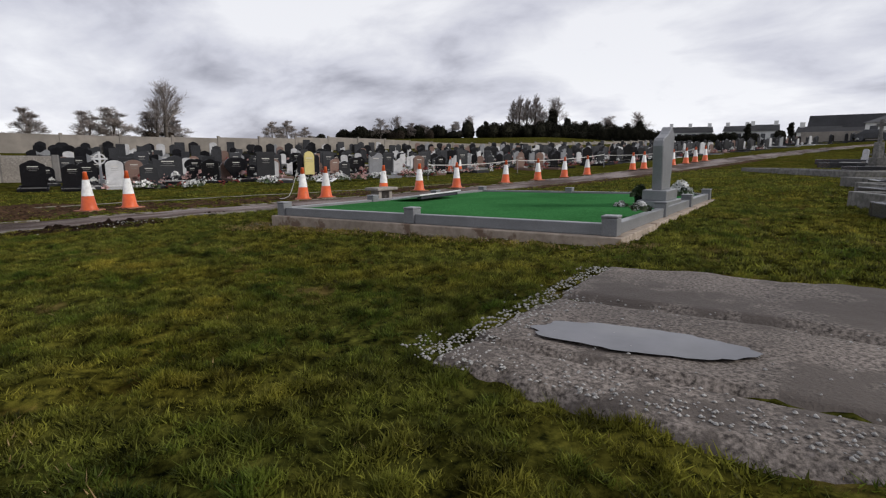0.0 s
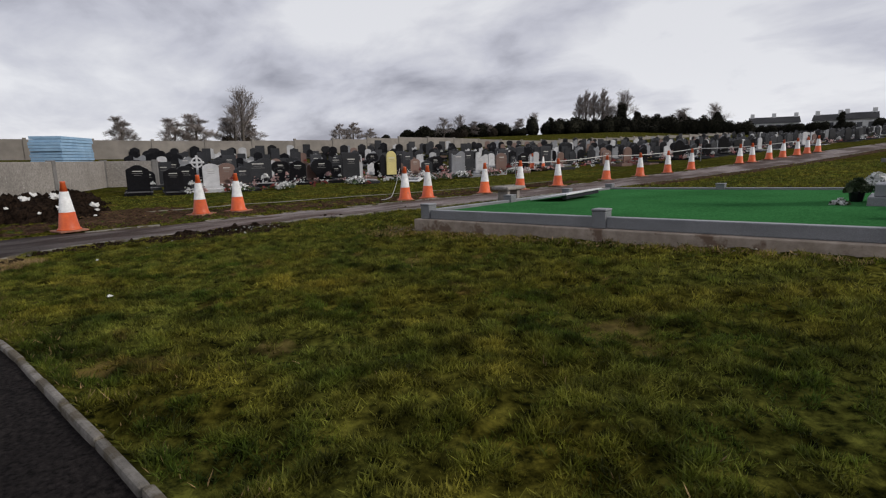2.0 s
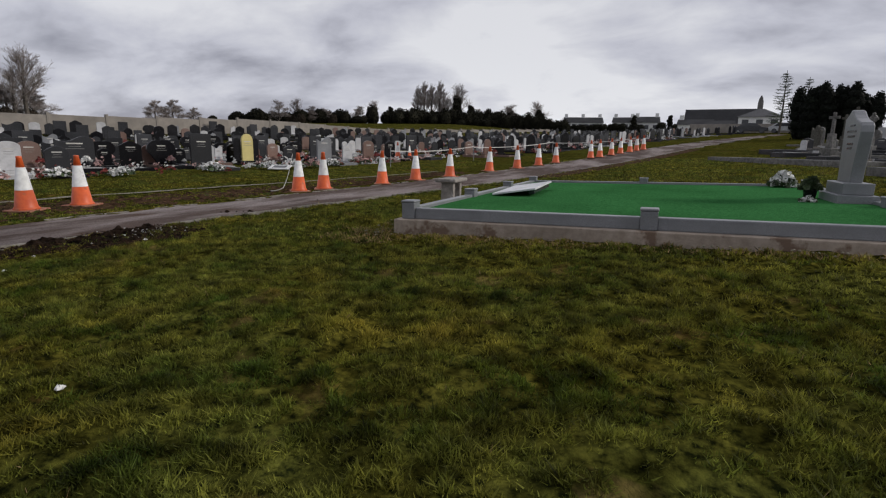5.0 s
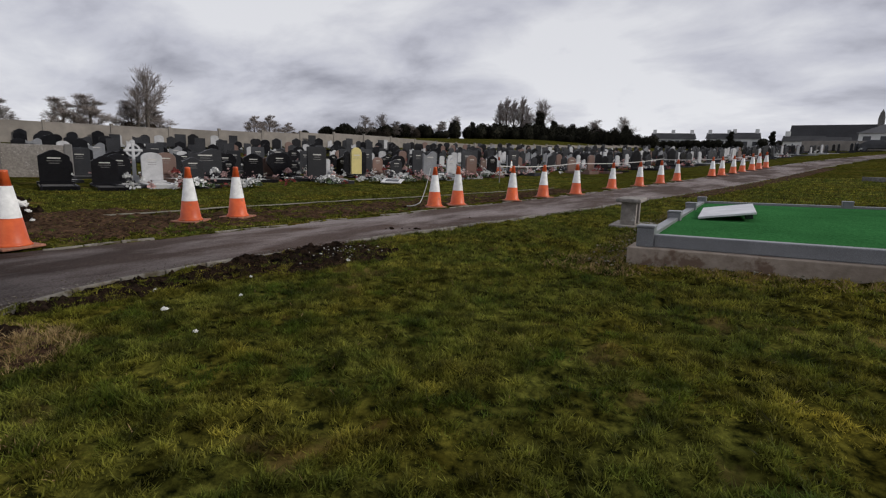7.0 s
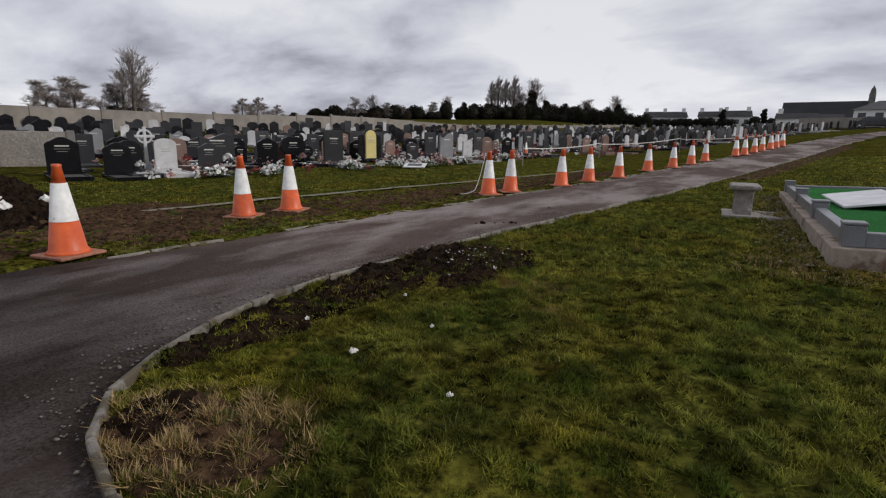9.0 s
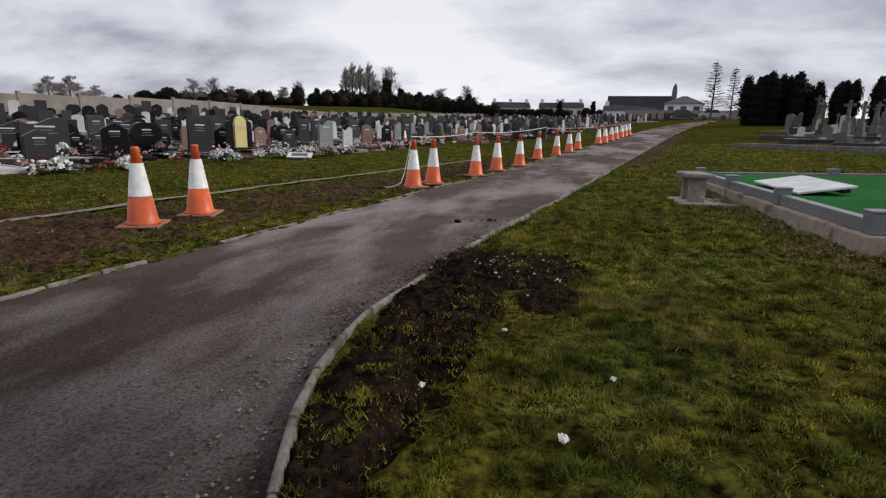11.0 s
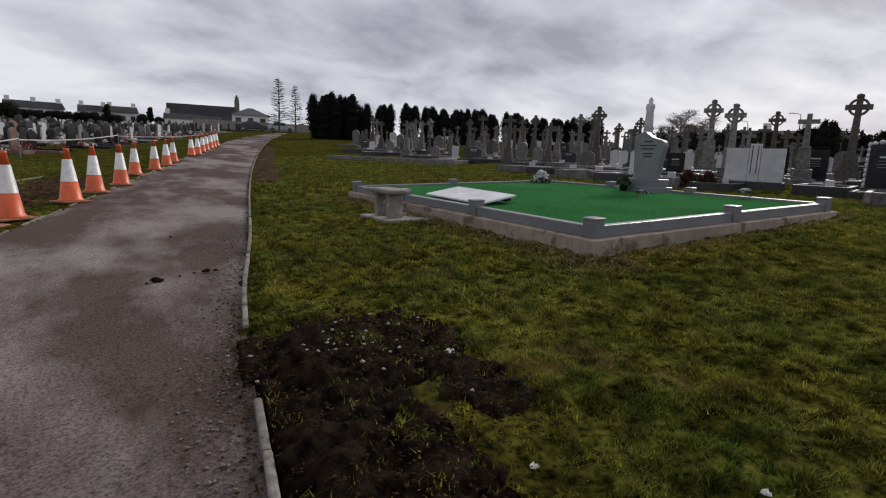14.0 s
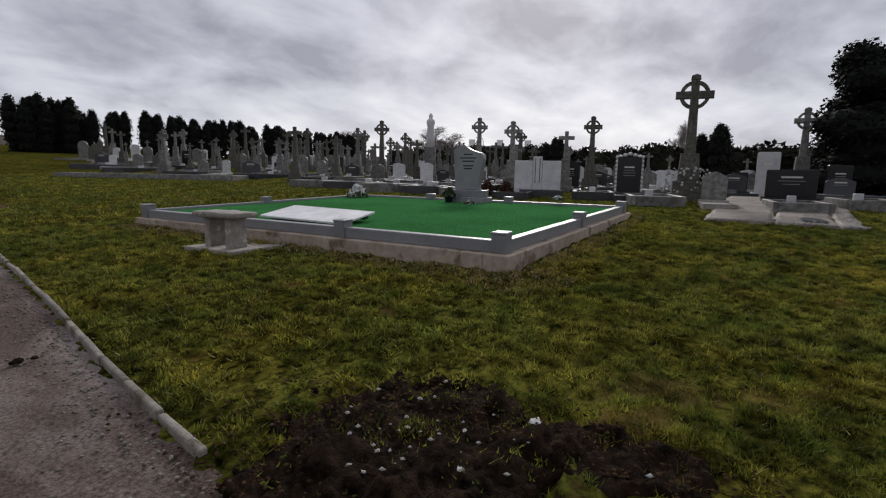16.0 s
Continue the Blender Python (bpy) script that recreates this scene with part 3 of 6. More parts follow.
def crack(x, y):
    """Depth of the joints and cracks."""
    c = 0.0
    for yc, w in ((-2.44 - 0.03 * (x - 6), 0.075), (-3.40 - 0.02 * (x - 6), 0.05)):
        c = max(c, 1 - abs(y - yc + 0.06 * noise.noise((x * 1.5, yc, 2))) / w)
    return max(0.0, min(1.0, c))


PX = [5.35 + 0.035 * i for i in range(120)] + [9.55 + 0.25 * i for i in range(1, 22)]
PY = [-4.0 + 0.035 * i for i in range(84)]
v, f = [], []
for y in PY:
    for x in PX:
        e = pad_edge(x, y)
        z = ground_z(x, y) + 0.03 - 0.11 * (1 - e) + 0.012 * noise.noise((x * 1.3, y * 1.3, 2)) + (0.005 + 0.014 * (1 - e)) * noise.noise((x * 11, y * 11, 6)) - 0.055 * crack(x, y)
        z += 0.012 * smooth(-2.5, -2.4, y) - 0.014 * max(0.0, 1 - ((x - 6.62) / 0.64) ** 2 - ((y + 3.08) / 0.30) ** 2)
        v.append((x, y, z))
n = len(PX)
f = [(j * n + i, j * n + i + 1, (j + 1) * n + i + 1, (j + 1) * n + i) for j in range(len(PY) - 1) for i in range(n - 1)]
ob = new("concrete_surface", raw_mesh("concrete_surface", v, f, M_PAD))
ob.parent = pad_thing
pts = [(6.62, -3.08)]
for i in range(60):
    a = 2 * math.pi * i / 60
    r = 1 + 0.22 * noise.noise((2 * math.cos(a), 2 * math.sin(a), 5)) + 0.1 * noise.noise((6 * math.cos(a), 6 * math.sin(a), 5))
    pts.append((6.62 + 0.50 * r * math.cos(a), -3.08 + 0.19 * r * math.sin(a) + 0.05 * math.cos(a)))
zc = ground_z(6.62, -3.08) + 0.031
puddle = new("puddle", raw_mesh("puddle", [(x, y, zc + 0.034 * (x - 6.62)) for x, y in pts], [(0, i, i % 60 + 1) for i in range(1, 61)], M_WATER))
puddle.parent = pad_thing
puddle["label"] = "still rain water"


def pebbles(name, label, n, where, size, material, seed, dz=0.0):
    """Loose small stones, one joined mesh."""
    rnd = random.Random(seed)
    v, f = [], []
    k = 0
    while k < n:
        x, y = where(rnd)
        z = ground_z(x, y) + dz
        s = size * rnd.uniform(0.4, 1.4)
        a = rnd.uniform(0, 6.28)
        c, q = math.cos(a) * s, math.sin(a) * s
        o = len(v)
        v += [(x + c, y + q, z), (x - q * 0.8, y + c * 0.8, z), (x - c, y - q, z), (x + q * 0.8, y - c * 0.8, z), (x + 0.2 * c, y + 0.2 * q, z + s * rnd.uniform(0.4, 0.8)), (x, y, z - s * 0.4)]
        f += [(o, o + 1, o + 4), (o + 1, o + 2, o + 4), (o + 2, o + 3, o + 4), (o + 3, o, o + 4), (o + 1, o, o + 5), (o + 2, o + 1, o + 5), (o + 3, o + 2, o + 5), (o, o + 3, o + 5)]
        k += 1
    ob = new(name, raw_mesh(name, v, f, material))
    return tagged(ob, label, "stones", kind="stuff")


def pad_rim(r):
    if r.random() < 0.45:
        return 5.84 + abs(r.gauss(0, 0.16)), r.uniform(-3.8, -1.4)
    if r.random() < 0.7:
        x = r.uniform(5.7, 9.5)
        return x, -3.72 - 0.03 * (x - 5.7) + abs(r.gauss(0, 0.13))
    return r.uniform(5.7, 9.0), r.uniform(-3.7, -1.5)


pebbles("loose_gravel", "pale gravel loosened from the concrete pad", 1700, pad_rim, 0.010, M_GRAVEL, 3, 0.03)
pebbles("loose_gravel", "rubble and pale chippings along the plinth", 260, lambda r: (-0.2 - abs(r.gauss(0, 0.22)), r.uniform(-0.3, 6.6)), 0.018, M_GRIT, 4, 0.012)
pebbles("loose_gravel", "rubble and chippings under the front plinth", 130, lambda r: (r.uniform(-0.4, 5.6), -0.2 - abs(r.gauss(0, 0.13))), 0.016, M_GRIT, 5, 0.012)
pebbles("loose_gravel", "grit and stones along the road edge", 1000, lambda r: (lambda y: (road_right(y) - 0.06 - abs(r.gauss(0, 0.16)) if y > -2.6 else corner_x(y) - 0.06 - abs(r.gauss(0, 0.2)), y))(r.uniform(-5.0, 4.0)), 0.011, M_KERB, 6, -0.015)
pebbles("loose_gravel", "pale stones in the churned soil", 45, lambda r: (-3.3 + r.gauss(0, 0.28), -1.2 + r.gauss(0, 0.3)), 0.013, M_GRAVEL, 7, 0.03)


# ---------------------------------------------------------------- churned soil
def edge_x(y):
    return road_right(y) if y > -2.6 else corner_x(y)


def mound(x, y):
    """Heaps thrown up beside the kerb."""
    return sum(h * math.exp(-((x - a) / 0.16) ** 2 - ((y - b) / 0.22) ** 2) for a, b, h in ((-3.72, -2.05, 0.07), (-3.6, -1.35, 0.08), (-3.5, -0.9, 0.05)))


def beside_kerb(g, spill=0.0):
    """Keeps a mask on the grass side of the kerb, but for the gap in it."""
    return lambda x, y: g(x, y) - 9 * max(0.0, edge_x(y) + (0.03 if not -1.3 < y < -0.45 else -spill) - x) * 4


def soil(name, x0, x1, y0, y1, mask, step=0.05, amp=0.07, label="", seed=0.0, rut=None, material=None, dome=0.0):
    """A patch of clods and ruts that rises through the grass where the mask says."""
    nxx, nyy = int((x1 - x0) / step), int((y1 - y0) / step)
    v, f = [], []
    for j in range(nyy + 1):
        for i in range(nxx + 1):
            x, y = x0 + i * step, y0 + j * step
            k = mask(x, y) + 0.38 * noise.noise((x * 2.2, y * 2.2, seed)) + 0.36 * noise.noise((x * 6, y * 6, seed + 2)) + 0.3 * noise.noise((x * 15, y * 15, seed + 3))
            e = smooth(-0.05, 0.4, k)
            rough = 0.5 * noise.noise((x * 6, y * 6, seed + 4)) + 0.5 * abs(noise.noise((x * 13, y * 13, seed + 5))) + 0.45 * noise.noise((x * 27, y * 27, seed + 6)) - 0.1
            z = ground_z(x, y) + tussock(x, y) - 0.07 + e * (0.082 + amp * (0.15 + rough) + mound(x, y) + dome * max(0.0, mask(x, y)))
            if rut:
                q = max(0.0, 1 - abs(x - rut[0]) / rut[1])
                z += e * (min(1.0, 2 * q) * 0.018 * math.sin(y * 34 + 9 * abs(x - rut[0]) + 3 * noise.noise((x * 1.5, y * 1.2, 3))) - 0.02 * q)
            v.append((x, y, z))
    n = nxx + 1
    for j in range(nyy):
        for i in range(nxx):
            f.append((j * n + i, j * n + i + 1, (j + 1) * n + i + 1, (j + 1) * n + i))
    ob = new(name, raw_mesh(name, v, f, material or M_MUD))
    return tagged(ob, label, "soil", kind="stuff")


def blob(cx, cy, rx, ry, turn=0.0):
    c, s = math.cos(radians(turn)), math.sin(radians(turn))
    return lambda x, y: 1 - (((x - cx) * c + (y - cy) * s) / rx) ** 2 - ((-(x - cx) * s + (y - cy) * c) / ry) ** 2


def union(*fs):
    return lambda x, y: max(g(x, y) for g in fs)


soil("churned_soil", -4.1, -2.3, -3.6, -0.2, beside_kerb(union(blob(-3.3, -1.15, 0.8, 0.7), blob(-3.62, -2.0, 0.44, 1.2, 4)), 0.06), 0.02, 0.058, "muddy tyre ruts in the verge beside the kerb", 1.0, rut=(-3.62, 0.36))
soil("torn_turf", -3.2, -2.45, -2.6, -1.4, blob(-2.88, -1.85, 0.26, 0.42), 0.02, 0.06, "ridge of torn turf and soil beside the ruts", 3.0)
soil("churned_soil", -4.0, -2.7, -4.9, -2.5, beside_kerb(lambda x, y: union(blob(-3.62, -3.5, 0.26, 1.0, 11), blob(-3.0, -4.6, 0.2, 0.25))(x, y) - 0.12), 0.022, 0.075, "crumbled soil along the bend of the kerb", 2.0)
def far_verge(x, y):
    """Trampled band between the road and the line of grit."""
    a, b = -9.9 + 0.13 * y + 0.0065 * y * y, road_left(y) - 0.05
    return 0.30 - 0.9 * abs((x - (a + b) / 2) / ((b - a) / 2)) ** 5


soil("bare_soil", -3.6, -2.0, -5.12, -4.0, beside_kerb(lambda x, y: blob(-2.75, -4.65, 0.62, 0.40)(x, y) - 0.1), 0.03, 0.02, "bare trodden soil at the bend of the kerb", 21.0, material=M_VERGE)
soil("churned_soil", -11.0, -4.4, -4.6, 14.5, union(far_verge, blob(-9.6, -1.0, 2.4, 1.9)), 0.055, 0.075, "churned muddy verge behind the traffic cones", 4.0, material=M_VERGE)
soil("churned_soil", -1.6, 6.5, 11, 33, lambda x, y: 0.9 - ((x - road_right(y) - 0.5) / 0.5) ** 2 + 0.3 * noise.noise((0, y * 0.4, 1)), 0.12, 0.08, "torn strip of soil beside the road", 9.0, material=M_VERGE)
heap = union(blob(-12.6, -2.7, 3.0, 1.7), blob(-14.5, -1.4, 1.6, 1.0))
soil("rubbish_heap", -17.5, -8.6, -5.6, 0.4, heap, 0.08, 0.30, "heap of dark soil and rubbish before a concrete wall", 12.0, dome=0.38)


pebbles("soil_crumbs", "crumbs of dark soil round the ruts", 1500, lambda r: (lambda a, q: (-3.3 + 0.75 * q * math.cos(a), -1.5 + 1.35 * q * math.sin(a)))(r.uniform(0, 6.28), r.uniform(0.45, 1.0)), 0.011, M_VERGE, 17, 0.012)
pebbles("soil_crumbs", "crumbs of soil trodden over the road edge", 130, lambda r: (lambda y: (edge_x(y) - 0.03 - abs(r.gauss(0, 0.07)), y))(r.uniform(-3.0, 0.2)), 0.011, M_VERGE, 18, -0.015)


# ---------------------------------------------------------------- traffic cones
cone = thing("traffic_cone", "orange traffic cone with a wide white reflective sleeve", "traffic cone", "traffic cones along the road")
bm = bmesh.new()
box(bm, -0.26, 0.26, -0.26, 0.26, 0.0, 0.035, bevel=0.012)
part("base", bm, M_RUBBER, cone)
part("lower_body", lathe(bmesh.new(), [(0.225, 0.034), (0.205, 0.06), (0.185, 0.085), (0.138, 0.40)], 24), M_ORANGE, cone, smooth_faces=True)
part("sleeve", lathe(bmesh.new(), [(0.141, 0.398), (0.139, 0.40), (0.078, 0.815), (0.074, 0.818)], 24), M_SLEEVE, cone, "white reflective sleeve", smooth_faces=True)
part("top", lathe(bmesh.new(), [(0.071, 0.81), (0.046, 0.985), (0.048, 0.99), (0.048, 1.02), (0.03, 1.025)], 24), M_ORANGE, cone, smooth_faces=True)
CONES = [(-7.42, -2.93), (-8.2, 0.1), (-8.08, 1.05), (-6.12, 5.45), (-5.87, 6.2), (-5.25, 8.35), (-4.92, 10.0), (-4.42, 11.8), (-4.05, 15.2), (-3.4, 17.2), (-2.9, 19.2), (-2.5, 21.3)]
CONES += [(-1.35, 25.6), (-0.95, 26.5), (-0.5, 28.4), (-0.1, 30.0), (0.36, 31.7), (0.7, 32.9), (1.08, 34.3), (-13.3, 24.2), (-12.4, 24.0)]
rc = random.Random(5)
for x, y in CONES:
    place(cone, on_ground(x, y, rc.uniform(-40, 40), 1.0, rc.uniform(-1.5, 1.5), dz=-0.01))


# ---------------------------------------------------------------- headstones
def arch(w, h, k=10, rise=None):
    """Outline with a round top."""
    r = rise if rise is not None else w / 2
    return [(-w / 2, 0), (w / 2, 0)] + [(w / 2 * math.cos(math.pi * i / k), h - r + r * math.sin(math.pi * i / k)) for i in range(k + 1)]


def ogee(w, h, k=12):
    """Outline with shoulders and a raised curved middle."""
    top = []
    for i in range(k + 1):
        u = 1 - 2 * i / k
        top.append((u * w / 2, h - 0.16 * h * (1 - math.cos(u * math.pi)) / 2 - (0.05 * h if abs(u) > 0.97 else 0)))
    return [(-w / 2, 0), (w / 2, 0)] + top


def heart(w, h, k=18):
    o = [(-w * 0.2, 0), (w * 0.2, 0)]
    for i in range(k + 1):
        a = -0.25 * math.pi + 1.5 * math.pi * i / k
        x = w / 2 * math.cos(a) * (1.0 if math.sin(a) > -0.3 else 0.96)
        z = h * 0.58 + h * 0.42 * math.sin(a) * (1 if math.sin(a) < 0 else 0.85 + 0.15 * abs(math.sin(2 * a)))
        o.append((x, z))
    return o


def square(w, h):
    return [(-w / 2, 0), (w / 2, 0), (w / 2, h * 0.97), (w / 2 - 0.03, h), (-w / 2 + 0.03, h), (-w / 2, h * 0.97)]


def wave(w, h, k=12):
    return [(-w / 2, 0), (w / 2, 0)] + [(w / 2 - w * i / k, h - 0.1 * h + 0.1 * h * math.sin(i / k * 2 * math.pi)) for i in range(k + 1)]


def lettering(parent, w, z, y, n, seed):
    """A name line near the top and fainter lines below it."""
    rnd = random.Random(seed)
    for i in range(n):
        ww = w * (0.42 if i == 0 else rnd.uniform(0.3, 0.55))
        bm = bmesh.new()
        box(bm, -ww / 2, ww / 2, y - 0.004, y, z - i * 0.085, z - i * 0.085 + (0.045 if i == 0 else 0.016))
        part("inscription", bm, M_GOLD if i == 0 else M_FAINT, parent)


def grave(label, outline, stone_mat, base_mat, w, bed, t=0.1, letters=3, length=2.0, group="graves in the newer field", name="grave", h=1.0, vase=False):
    """Headstone on a base, with a kerbed grave bed in front (towards -y)."""
    g = thing(name, label, "grave", group)
    bm = bmesh.new()
    box(bm, -w / 2 - 0.09, w / 2 + 0.09, -0.17, 0.17, -0.1, 0.16, bevel=0.012)
    part("base", bm, base_mat, g)
    bm = bmesh.new()
    slab(bm, [(x, z + 0.16) for x, z in outline], -t / 2, t / 2, 0.01)
    stone = part("stone", bm, stone_mat, g)
    if letters:
        lettering(stone, w, 0.16 + h * 0.72, -t / 2, letters, len(label))
    if length:
        bw = max(w / 2 + 0.08, 0.5)
        for x0, x1, y0, y1 in ((-bw, -bw + 0.09, -length, -0.17), (bw - 0.09, bw, -length, -0.17), (-bw + 0.09, bw - 0.09, -length, -length + 0.09)):
            bm = bmesh.new()
            box(bm, x0, x1, y0, y1, -0.1, 0.10, bevel=0.008)
            part("kerb", bm, base_mat, g)
        bm = bmesh.new()
        box(bm, -bw + 0.09, bw - 0.09, -length + 0.09, -0.17, -0.1, 0.07)
        part("bed", bm, bed, g)
    if vase:
        vase_part = part("vase", lathe(bmesh.new(), [(0.05, 0.07), (0.08, 0.12), (0.09, 0.2), (0.06, 0.27), (0.075, 0.29)], 10, pose(0.2, -0.45, 0)), base_mat, g)
        part("bouquet", moved(petals(bmesh.new(), 70, 0.16, 0.05, 1.2, len(label)), (0.2, -0.45, 0.27)), random.Random(len(label)).choice((M_WHITEFL, M_PINKFL, M_REDFL)), vase_part)
    return g


def moved(bm, v):
    bmesh.ops.translate(bm, verts=bm.verts, vec=v)
    return bm


NEWER = [
    grave("polished black granite headstone with curved shoulders and kerbed bed", ogee(0.95, 1.15), M_BLACK, M_BLACK, 0.95, M_DKBED, h=1.15),
    grave("plain white marble headstone with a rounded top", arch(0.72, 1.05, rise=0.2), M_MARBLE, M_MARBLE, 0.72, M_GRAVEL, h=1.05),
    grave("dark grey granite headstone with a shouldered top", ogee(0.8, 0.95), M_DKGREY, M_DKGREY, 0.8, M_DKBED, h=0.95),
    grave("wide grey granite headstone with a wavy top", wave(1.2, 1.0), M_DKGREY, M_BLACK, 1.2, M_GRAVEL, h=1.0, vase=True),
    grave("black heart-shaped granite headstone", heart(1.15, 1.0), M_BLACK, M_BLACK, 0.8, M_DKBED, h=0.95, vase=True),
    grave("square dark granite headstone with pale lettering", square(0.85, 1.2), M_DKGREY, M_DKGREY, 0.85, M_DKBED, h=1.2),
    grave("brown granite headstone with a rounded top", arch(0.8, 0.95, rise=0.25), M_BROWN, M_BROWN, 0.8, M_GRAVEL, h=0.95, vase=True),
    grave("small white headstone with white gravel and flowers", wave(0.6, 0.85), M_MARBLE, M_MARBLE, 0.6, M_GRAVEL, h=0.85, vase=True),
    grave("polished black headstone with a rounded top and red flowers", arch(0.9, 1.05, rise=0.35), M_BLACK, M_DKGREY, 0.9, M_GRAVEL, h=1.05, vase=True),
    grave("silver granite headstone with a wavy top", wave(0.8, 1.1), M_GRANITE, M_GRANITE, 0.8, M_GRAVEL, h=1.1),
]
YELLOW = grave("yellow stone headstone between black marble side panels", arch(0.62, 1.35, rise=0.31), M_YELLOW, M_BLACK, 0.9, M_GRAVEL, h=1.3)
for sx in (-0.5, 0.5):
    bm = bmesh.new()
    slab(bm, [(x + sx, z + 0.16) for x, z in arch(0.36, 1.15, rise=0.18)], 0.06, 0.14, 0.01)
    part("side_panel", bm, M_BLACK, YELLOW, "black marble side panel")


def cross_outline(h, w, t):
    a = h - w * 0.42
    return [(-t * 0.7, 0), (t * 0.7, 0), (t / 2, a - t / 2), (w / 2, a - t / 2), (w / 2, a + t / 2), (t / 2, a + t / 2), (t / 2, h), (-t / 2, h), (-t / 2, a + t / 2), (-w / 2, a + t / 2), (-w / 2, a - t / 2), (-t / 2, a - t / 2)]


def ring_band(bm, cz, r0, r1, y0, y1, k=28):
    """Flat ring standing upright."""
    v = [[bm.verts.new((r * math.cos(2 * math.pi * i / k), y, cz + r * math.sin(2 * math.pi * i / k))) for i in range(k)] for r, y in ((r0, y0), (r1, y0), (r1, y1), (r0, y1))]
    for q in range(4):
        a, b = v[q], v[(q + 1) % 4]
        for i in range(k):
            j = (i + 1) % k
            bm.faces.new((a[i], a[j], b[j], b[i]))
    bmesh.ops.recalc_face_normals(bm, faces=bm.faces)
    return bm


def memorial(label, h, celtic, stone_mat, group="memorials in the old burial ground", base_h=0.55, w=None, steps=2):
    """A tall cross on a stepped plinth."""
    g = thing("memorial_cross", label, "cross", group)
    w = w or 0.26 * h
    z = -0.15
    bw = 0.15 * h
    for i in range(steps):
        bm = bmesh.new()
        box(bm, -bw, bw, -bw * 0.8, bw * 0.8, z, z + 0.15 + base_h * 0.25, bevel=0.02)
        part("step", bm, stone_mat, g)
        z += 0.15 + base_h * 0.25
        bw *= 0.8
    bm = bmesh.new()
    s = bw * 0.72
    vs = [(-bw * 0.9, z), (bw * 0.9, z), (s, z + base_h), (-s, z + base_h)]
    slab(bm, vs, -bw * 0.6, bw * 0.6, 0.02)
    part("plinth", bm, stone_mat, g)
    z += base_h
    t = 0.062 * h
    bm = bmesh.new()
    slab(bm, [(x, q + z) for x, q in cross_outline(h - z, w, t)], -t * 0.38, t * 0.38, 0.015)
    part("cross", bm, stone_mat, g)
    if celtic:
        bm = bmesh.new()
        ring_band(bm, z + (h - z) - w * 0.42, w * 0.30, w * 0.40, -t * 0.26, t * 0.26)
        part("ring", bm, stone_mat, g)
        bm = bmesh.new()
        slab(bm, [(-t * 0.62, h), (t * 0.62, h), (t * 0.55, h + t * 0.55), (0, h + t * 0.75), (-t * 0.55, h + t * 0.55)], -t * 0.42, t * 0.42, 0.01)
        part("cap", bm, stone_mat, g)
    return g


def statue(label, h, material):
    """A draped upright figure kept as one plain carved shape on its block."""
    g = thing("memorial_statue", label, "statue", "memorials in the old burial ground")
    bm = bmesh.new()
    box(bm, -0.42, 0.42, -0.42, 0.42, -0.15, 0.4, bevel=0.02)
    box(bm, -0.32, 0.32, -0.32, 0.32, 0.4, h * 0.52, bevel=0.02)
    part("pedestal", bm, M_LIME, g)
    s = h * 0.48
    part("figure", lathe(bmesh.new(), [(0.17 * s, h * 0.52), (0.16 * s, h * 0.52 + 0.3 * s), (0.13 * s, h * 0.52 + 0.6 * s), (0.17 * s, h * 0.52 + 0.72 * s), (0.15 * s, h * 0.52 + 0.8 * s), (0.07 * s, h * 0.52 + 0.84 * s), (0.085 * s, h * 0.52 + 0.92 * s), (0.03 * s, h * 0.52 + s)], 14), material, g, smooth_faces=True)
    return g


G_OLD = "graves in the old burial ground"
OLD = [
    grave("weathered limestone headstone with a rounded top and stone kerb", arch(0.75, 1.15, rise=0.3), M_LIME, M_LIME, 0.75, M_DKBED, t=0.13, letters=0, length=2.1, group=G_OLD),
    grave("grey limestone headstone with shoulders and white gravel", ogee(0.8, 1.0), M_LIME, M_CONC, 0.8, M_GRAVEL, t=0.12, letters=0, length=2.1, group=G_OLD),
    grave("polished black headstone with pale lettering", square(0.8, 1.05), M_BLACK, M_DKGREY, 0.8, M_GRAVEL, letters=4, length=2.1, group=G_OLD, h=1.0),
    grave("white marble headstone on a stepped base", arch(0.65, 1.0, rise=0.16), M_MARBLE, M_MARBLE, 0.65, M_GRAVEL, letters=2, length=2.1, group=G_OLD),
    grave("low dark granite headstone with kerbed bed", ogee(1.0, 0.75), M_DKGREY, M_DKGREY, 1.0, M_DKBED, letters=2, length=2.1, group=G_OLD, h=0.75),
    grave("leaning narrow limestone headstone", wave(0.6, 1.3), M_CROSS, M_CONC, 0.6, M_DKBED, t=0.12, letters=0, length=0, group=G_OLD),
]
WIDE = grave("wide low polished black headstone with faint lettering", square(1.15, 0.72), M_BLACK, M_BLACK, 1.15, M_DKBED, letters=3, length=2.1, group=G_OLD, h=0.7)
SLIM = grave("tall narrow white marble headstone", square(0.62, 1.25), M_MARBLE, M_MARBLE, 0.62, M_GRAVEL, letters=1, length=0, group=G_OLD, h=1.2)


